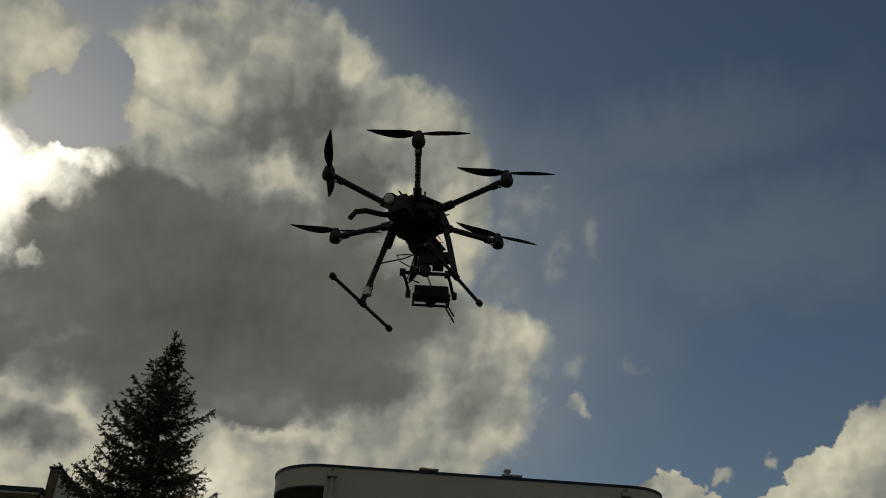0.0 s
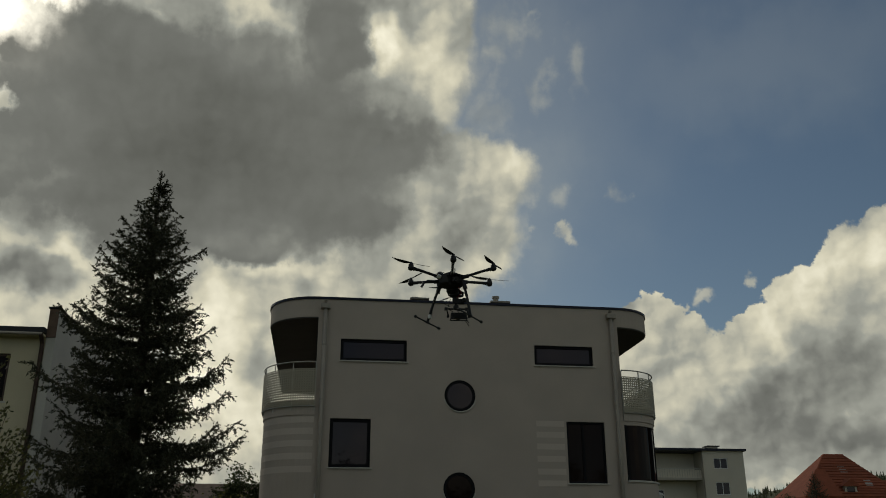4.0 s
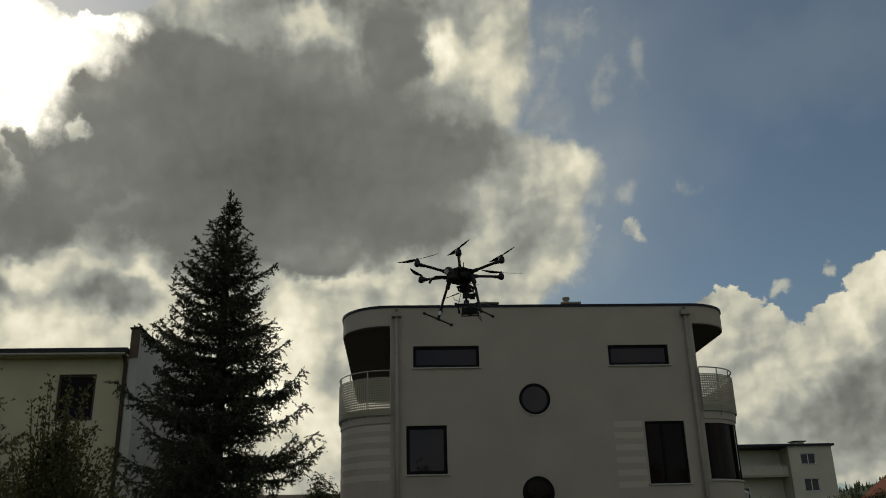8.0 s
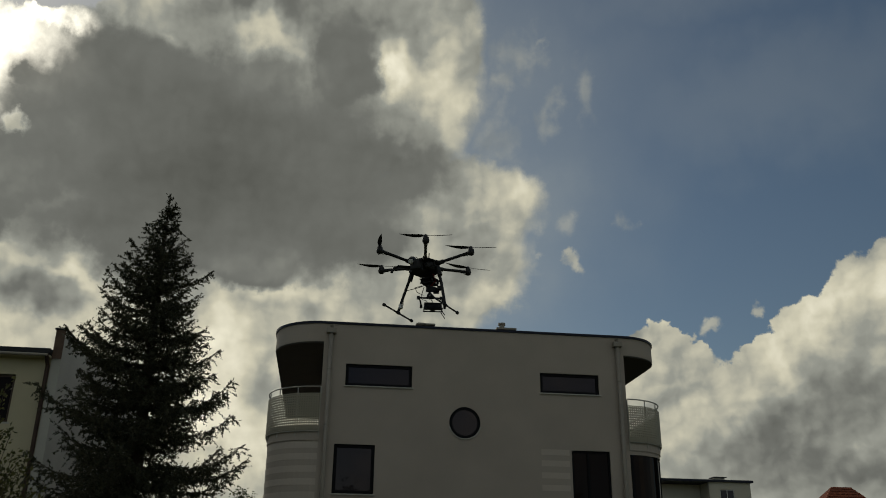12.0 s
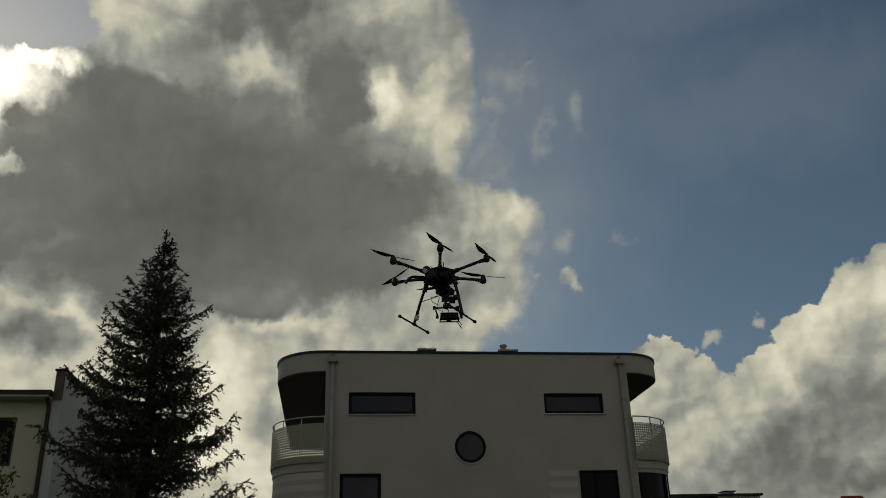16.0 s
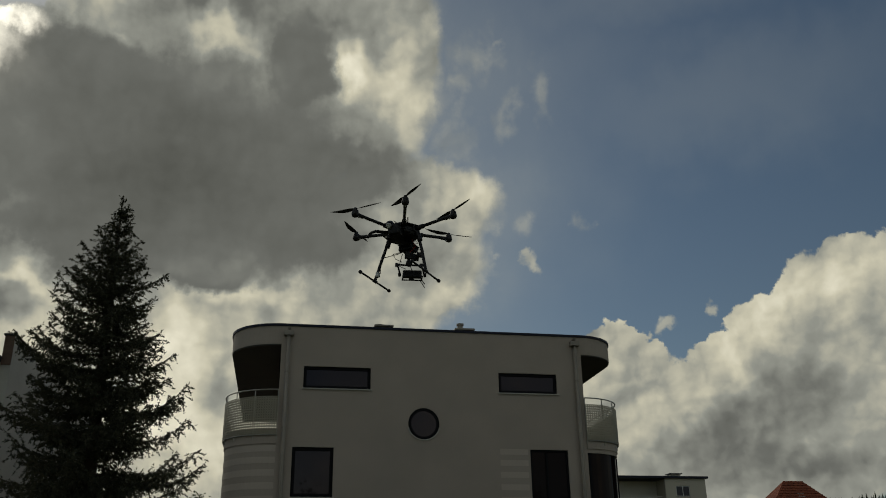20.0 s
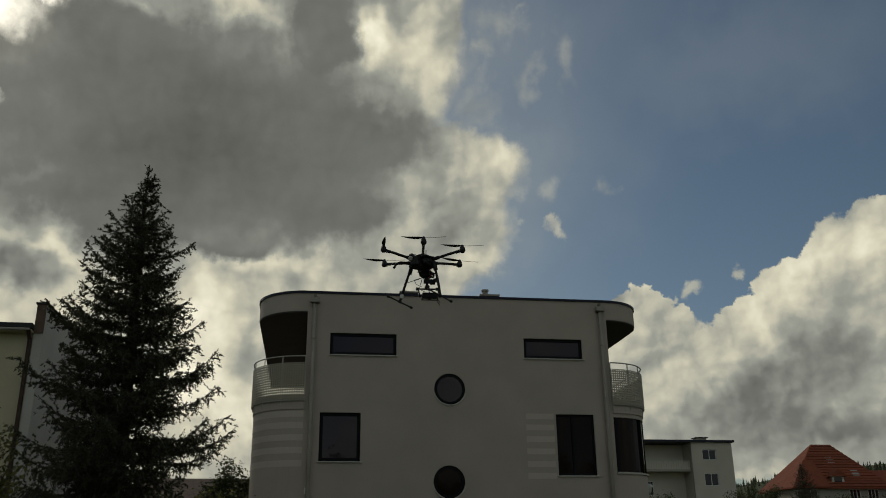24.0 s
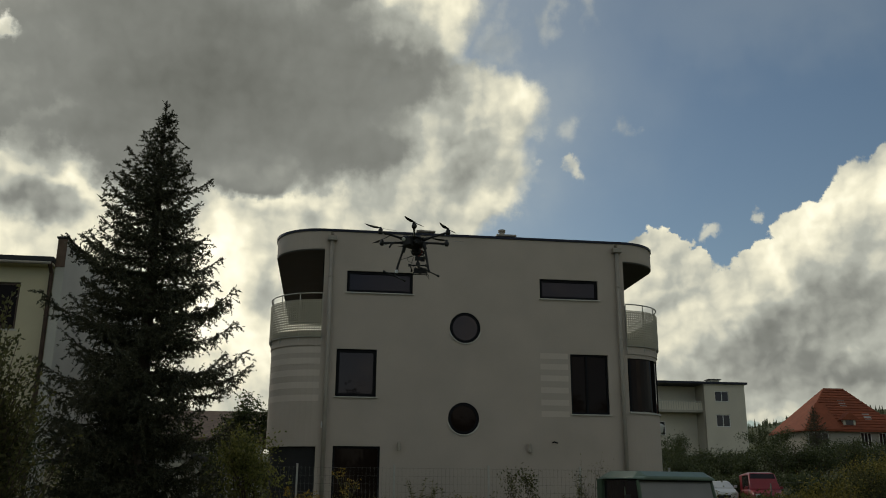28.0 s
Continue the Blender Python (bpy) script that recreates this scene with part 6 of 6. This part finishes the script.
# grille panel with louvres and lamps
grille = part("grille", boxed(-0.76, 0.76, -0.012, 0.03, 0.44, 0.88, 0.012), "truck_cream", truck, "cream grille panel with dark louvres")
for x0_, x1_, n_ in ((-0.40, -0.15, 6), (-0.12, 0.13, 5), (0.16, 0.41, 5)):
    for k in range(n_):
        part("louvre", boxed(x0_, x1_, -0.024, -0.008, 0.50 + 0.048 * k, 0.522 + 0.048 * k, 0.003), "tyre", grille)
for sx in (-1, 1):
    for k in range(3):
        part("louvre", boxed(sx * 0.57 - 0.13, sx * 0.57 + 0.13, -0.024, -0.008, 0.735 + 0.036 * k, 0.752 + 0.036 * k), "tyre", grille)
    lamp = part("headlight", lathed([(0.105, 0), (0.11, 0.015), (0.10, 0.035), (0.06, 0.05)], 20, pose(sx * 0.57, -0.012, 0.60, 90, 0, 0)), "lamp_dark", truck, "round dull headlight")
    part("headlight_rim", lathed([(0.112, 0), (0.125, 0.0), (0.125, 0.02), (0.112, 0.02), (0.112, 0)], 20, pose(sx * 0.57, -0.012, 0.60, 90, 0, 0)), "chrome", lamp)
    part("indicator", boxed(sx * 0.79 - 0.03, sx * 0.79 + 0.03, -0.02, 0.03, 0.78, 0.83, 0.01), "rust", truck)
bumper = part("bumper", boxed(-0.88, 0.88, -0.10, -0.02, 0.26, 0.40, 0.025), "rust", truck, "dark front bumper")
part("number_plate", boxed(-0.26, 0.26, -0.106, -0.101, 0.28, 0.38), "car_white", bumper)
part("plate_bar", boxed(-0.20, 0.20, -0.109, -0.107, 0.305, 0.355), "tyre", bumper)
# load bed
part("bed_floor", boxed(-0.93, 0.93, 1.80, 4.05, 0.90, 0.96), "rust", truck)
for sx in (-1, 1):
    side = part("bed_side", boxed(sx * 0.95 - 0.02, sx * 0.95 + 0.02, 1.80, 4.05, 0.94, 1.34, 0.01), "truck_green", truck, "green dropside of the load bed")
    for k in range(4):
        part("rib", boxed(sx * 0.975 - 0.012, sx * 0.975 + 0.012, 1.9 + 0.65 * k, 1.95 + 0.65 * k, 0.95, 1.33, 0.004), "truck_green", side)
    part("top_rail", boxed(sx * 0.95 - 0.03, sx * 0.95 + 0.03, 1.80, 4.05, 1.34, 1.37, 0.008), "truck_green", side)
part("bed_front", boxed(-0.93, 0.93, 1.80, 1.83, 0.92, 1.36), "rust", truck)
part("tailgate", boxed(-0.93, 0.93, 4.02, 4.06, 0.94, 1.34, 0.01), "truck_green", truck)
part("load_hoop", tubed([(-0.93, 3.62, 1.36), (-0.93, 3.62, 1.50), (-0.93, 4.0, 1.50), (-0.93, 4.0, 1.36)], 0.012, 6), "rust", truck)
part("chassis", boxed(-0.45, 0.45, 0.3, 4.0, 0.45, 0.60), "rust", truck)
part("underseat_box", boxed(-0.8, -0.5, 1.95, 2.5, 0.5, 0.84, 0.02), "tyre", truck)
for y in (0.72, 3.05):
    for sx in (-1, 1):
        wheel = part("wheel", lathed([(0.20, -0.09), (0.31, -0.10), (0.335, -0.06), (0.335, 0.06), (0.31, 0.10), (0.20, 0.09)], 24, pose(sx * 0.76, y, 0.335, 0, 90, 0)), "tyre", truck)
        part("rim", lathed([(0.05, -0.10), (0.19, -0.085), (0.205, 0.0), (0.19, 0.085), (0.05, 0.10)], 20, pose(sx * 0.76, y, 0.335, 0, 90, 0)), "steel", wheel)
# things lying in the bed
slats = part("bed_load", boxed(0.1, 0.7, 2.2, 3.2, 0.965, 1.2, 0.03), "rust", truck, "rusty slatted crate lying in the load bed")
for k in range(9):
    part("slat", boxed(-0.55, 0.86, 2.0 + 0.2 * k, 2.09 + 0.2 * k, 1.24, 1.30, 0.006, pose(0, 0, 0, 0, 4, 0)), "slat_wood", slats)
part("scratch_patch", boxed(-0.974, -0.968, 1.84, 1.95, 1.02, 1.3), "rust", truck)
for sx in (-1, 1):
    part("wheel_arch", tubed([(sx * (W + 0.006), 0.72 - 0.37 * math.cos(radians(a)), 0.36 + 0.37 * math.sin(radians(a))) for a in range(0, 181, 15)], 0.022, 6), "truck_green", truck)
    # flat black disc gives the wheel arch its shade by colour
    part("arch_shade", lathed([(0.35, -0.03), (0.35, 0.012)], 20, pose(sx * (W - 0.006), 0.72, 0.36, 0, 90, 0)), "tyre", truck)
part("front_lip", tubed([(-W + 0.02, 0.015, 0.955), (W - 0.02, 0.015, 0.955)], 0.022, 8), "truck_green", truck)
part("bumper_corner_light", boxed(0.80, 0.87, 0.0, 0.06, 0.955, 0.99, 0.01), "car_white", truck)


def car(name, x, y, turn, paint, label, van=False):
    """A parked car: body with a cabin, glass, lamps, wheels."""
    g = ground_z(x, y)
    c = thing(name, pose(x, y, g, 0, 0, turn), label, "car", "parked cars")
    top = 1.95 if van else 1.45
    w = 0.84
    s = lambda yy, ww, z0, z1, c_=0.08: [(-ww, yy, z0), (ww, yy, z0), (ww, yy, z1 - c_), (ww - c_, yy, z1), (-ww + c_, yy, z1), (-ww, yy, z1 - c_)]
    part("body", soften(loft([s(0, w - 0.12, 0.30, 0.70), s(0.15, w - 0.03, 0.22, 0.84), s(0.95, w, 0.22, 1.02), s(3.4, w, 0.22, 1.04), s(4.1, w - 0.04, 0.25, 1.0)]), 0.04), paint, c)
    part("cabin", soften(loft([s(0.95, w - 0.06, 1.0, 1.06, 0.02), s(1.65, w - 0.14, 1.0, top - 0.05), s(2.2, w - 0.14, 1.0, top), s(3.6, w - 0.14, 1.0, top - 0.04 if van else 1.36), s(4.05, w - 0.08, 1.0, 1.06 if not van else top - 0.1, 0.02)]), 0.03), paint, c)
    part("windscreen", loft([[(-w + 0.13, 1.0, 1.08), (w - 0.13, 1.0, 1.08), (w - 0.13, 1.02, 1.08), (-w + 0.13, 1.02, 1.08)], [(-w + 0.22, 1.60, top - 0.09), (w - 0.22, 1.60, top - 0.09), (w - 0.22, 1.62, top - 0.09), (-w + 0.22, 1.62, top - 0.09)]]), "glass", c)
    for sx in (-1, 1):
        part("side_window", boxed(sx * (w - 0.13) - 0.01, sx * (w - 0.13) + 0.01, 1.75, 3.5, 1.08, top - 0.16), "glass", c)
        part("headlight", boxed(sx * 0.55 - 0.14, sx * 0.55 + 0.14, -0.01, 0.14, 0.62, 0.80, 0.04), "lamp_glass", c)
        part("mirror", boxed(sx * (w + 0.08) - 0.08, sx * (w + 0.08) + 0.08, 1.25, 1.36, 1.05, 1.2, 0.03), paint, c)
        for yy in (0.75, 3.3):
            wh_ = part("wheel", lathed([(0.18, -0.09), (0.29, -0.10), (0.31, -0.06), (0.31, 0.06), (0.29, 0.10), (0.18, 0.09)], 20, pose(sx * 0.74, yy, 0.31, 0, 90, 0)), "tyre", c)
            part("rim", lathed([(0.04, -0.09), (0.18, -0.095), (0.18, 0.095), (0.04, 0.10)], 16, pose(sx * 0.74, yy, 0.31, 0, 90, 0)), "chrome", wh_)
    part("bumper", boxed(-w + 0.03, w - 0.03, -0.06, 0.06, 0.26, 0.52, 0.03), "tyre", c)
    part("grille", boxed(-0.36, 0.36, -0.025, 0.02, 0.54, 0.66, 0.01), "tyre", c)
    return c


car("red_van", 23.4, 44.6, -16, "car_red", "dark red small van parked behind the shrubs", van=True)
car("white_car", 22.0, 47.0, -14, "car_white", "white car parked beside the van")
# garden lamp by the house corner
lamp = thing("garden_lamp", pose(15.75, 40.0, ground_z(15.75, 40.0)), "slim garden lamp post with a pale glass head", "lamp")
part("post", tubed([(0, 0, 0), (0, 0, 3.55)], 0.05, 8), "steel", lamp)
part("head", lathed([(0.06, 3.55), (0.16, 3.62), (0.20, 3.80), (0.20, 3.86), (0.10, 3.95)], 14), "lamp_glass", lamp, "pale glass lamp head")
part("cap", lathed([(0.26, 3.86), (0.22, 3.95), (0.08, 4.02)], 14), "steel", lamp)

# ---- what moves ----
YAW = 54.0
FLIGHT = [
    (0.0, 0.243, 2.928, 3.553, -6, 0),
    (0.5, 0.350, 3.351, 3.512, -6, 0),
    (1.0, 0.420, 3.801, 3.617, -5, 0),
    (1.5, 0.552, 4.435, 3.777, -3, 0),
    (2.0, 0.808, 5.375, 3.945, -1, 0),
    (2.5, 0.925, 6.084, 4.036, 0, 0),
    (3.0, 0.972, 6.514, 4.022, -1, 0),
    (3.5, 1.120, 7.033, 4.003, -1, 0),
    (5.5, 0.660, 6.840, 3.801, -1, 0),
    (6.0, 0.602, 6.887, 3.832, -1, 0),
    (6.5, 0.572, 6.928, 3.878, -1, 0),
    (7.0, 0.574, 6.958, 3.949, -1, 0),
    (7.5, 0.580, 6.992, 4.003, -1, 0),
    (8.0, 0.546, 6.892, 3.993, -1, 0),
    (8.5, 0.553, 6.786, 3.993, -1, 0),
    (9.0, 0.594, 6.677, 3.988, -1, 0),
    (9.5, 0.607, 6.558, 4.022, -1, 0),
    (10.0, 0.659, 6.442, 4.032, -1, 0),
    (10.5, 0.678, 6.325, 4.053, -1, 0),
    (11.0, 0.658, 6.272, 4.058, -2, 0),
    (11.5, 0.676, 6.280, 4.030, -2, 0),
    (13.5, 0.720, 6.163, 4.016, -2, 0),
    (14.0, 0.710, 6.036, 3.956, -2, 0),
    (14.5, 0.766, 6.118, 4.004, -2, 0),
    (15.0, 0.727, 6.013, 4.009, -2, 0),
    (15.5, 0.758, 6.050, 4.042, -2, 0),
    (16.0, 0.799, 6.085, 4.079, -2, 0),
    (16.5, 0.796, 6.083, 4.084, -2, 0),
    (17.0, 0.786, 5.994, 4.038, -2, 0),
    (17.5, 0.814, 5.992, 4.032, -2, 0),
    (18.0, 0.833, 5.935, 4.035, -2, 0),
    (18.5, 0.851, 5.974, 4.066, -2, 0),
    (19.0, 0.862, 5.909, 4.089, -2, 0),
    (19.5, 0.836, 5.846, 4.119, -2, 0),
    (20.0, 0.784, 5.748, 4.109, -2, 0),
    (20.5, 0.735, 5.656, 4.082, -3, 0),
    (21.0, 0.634, 5.520, 4.044, -3, 0),
    (21.5, 0.505, 5.201, 3.925, -3, 0),
    (23.5, 0.811, 6.624, 4.073, -1, 0),
    (24.0, 0.950, 7.321, 4.168, 0, 0),
    (24.5, 1.083, 7.829, 4.187, 0, 0),
    (25.0, 1.139, 8.372, 4.284, -1, 0),
    (25.5, 1.107, 8.645, 4.267, -1, 0),
    (26.0, 1.042, 8.723, 4.210, -1, 0),
    (26.5, 0.943, 8.792, 4.190, -1, 0),
    (27.0, 0.902, 8.748, 4.176, -1, 0),
    (27.5, 0.882, 8.806, 4.162, -1, 0),
    (28.0, 0.862, 8.699, 4.181, -1, 0),
]
SPIN = [(71, 40), (-77, 305), (79, 215), (-73, 300), (83, 303), (-69, 321)]   # degrees a frame, first angle


def motions():
    walk(drone, [(t, pose(x, y, z, 0, 0, 0) @ pose(0, 0, 0, lean, roll, 0) @ pose(0, 0, 0, 0, 0, YAW)) for t, x, y, z, lean, roll in FLIGHT])
    for (rotor, x, y), (step, first) in zip(rotors, SPIN):
        walk(rotor, [(f / FPS, pose(x, y, RING_Z + 0.022, 0, 0, (first + step * f) % 360)) for f in range(0, 28 * FPS + 1)])


motions()
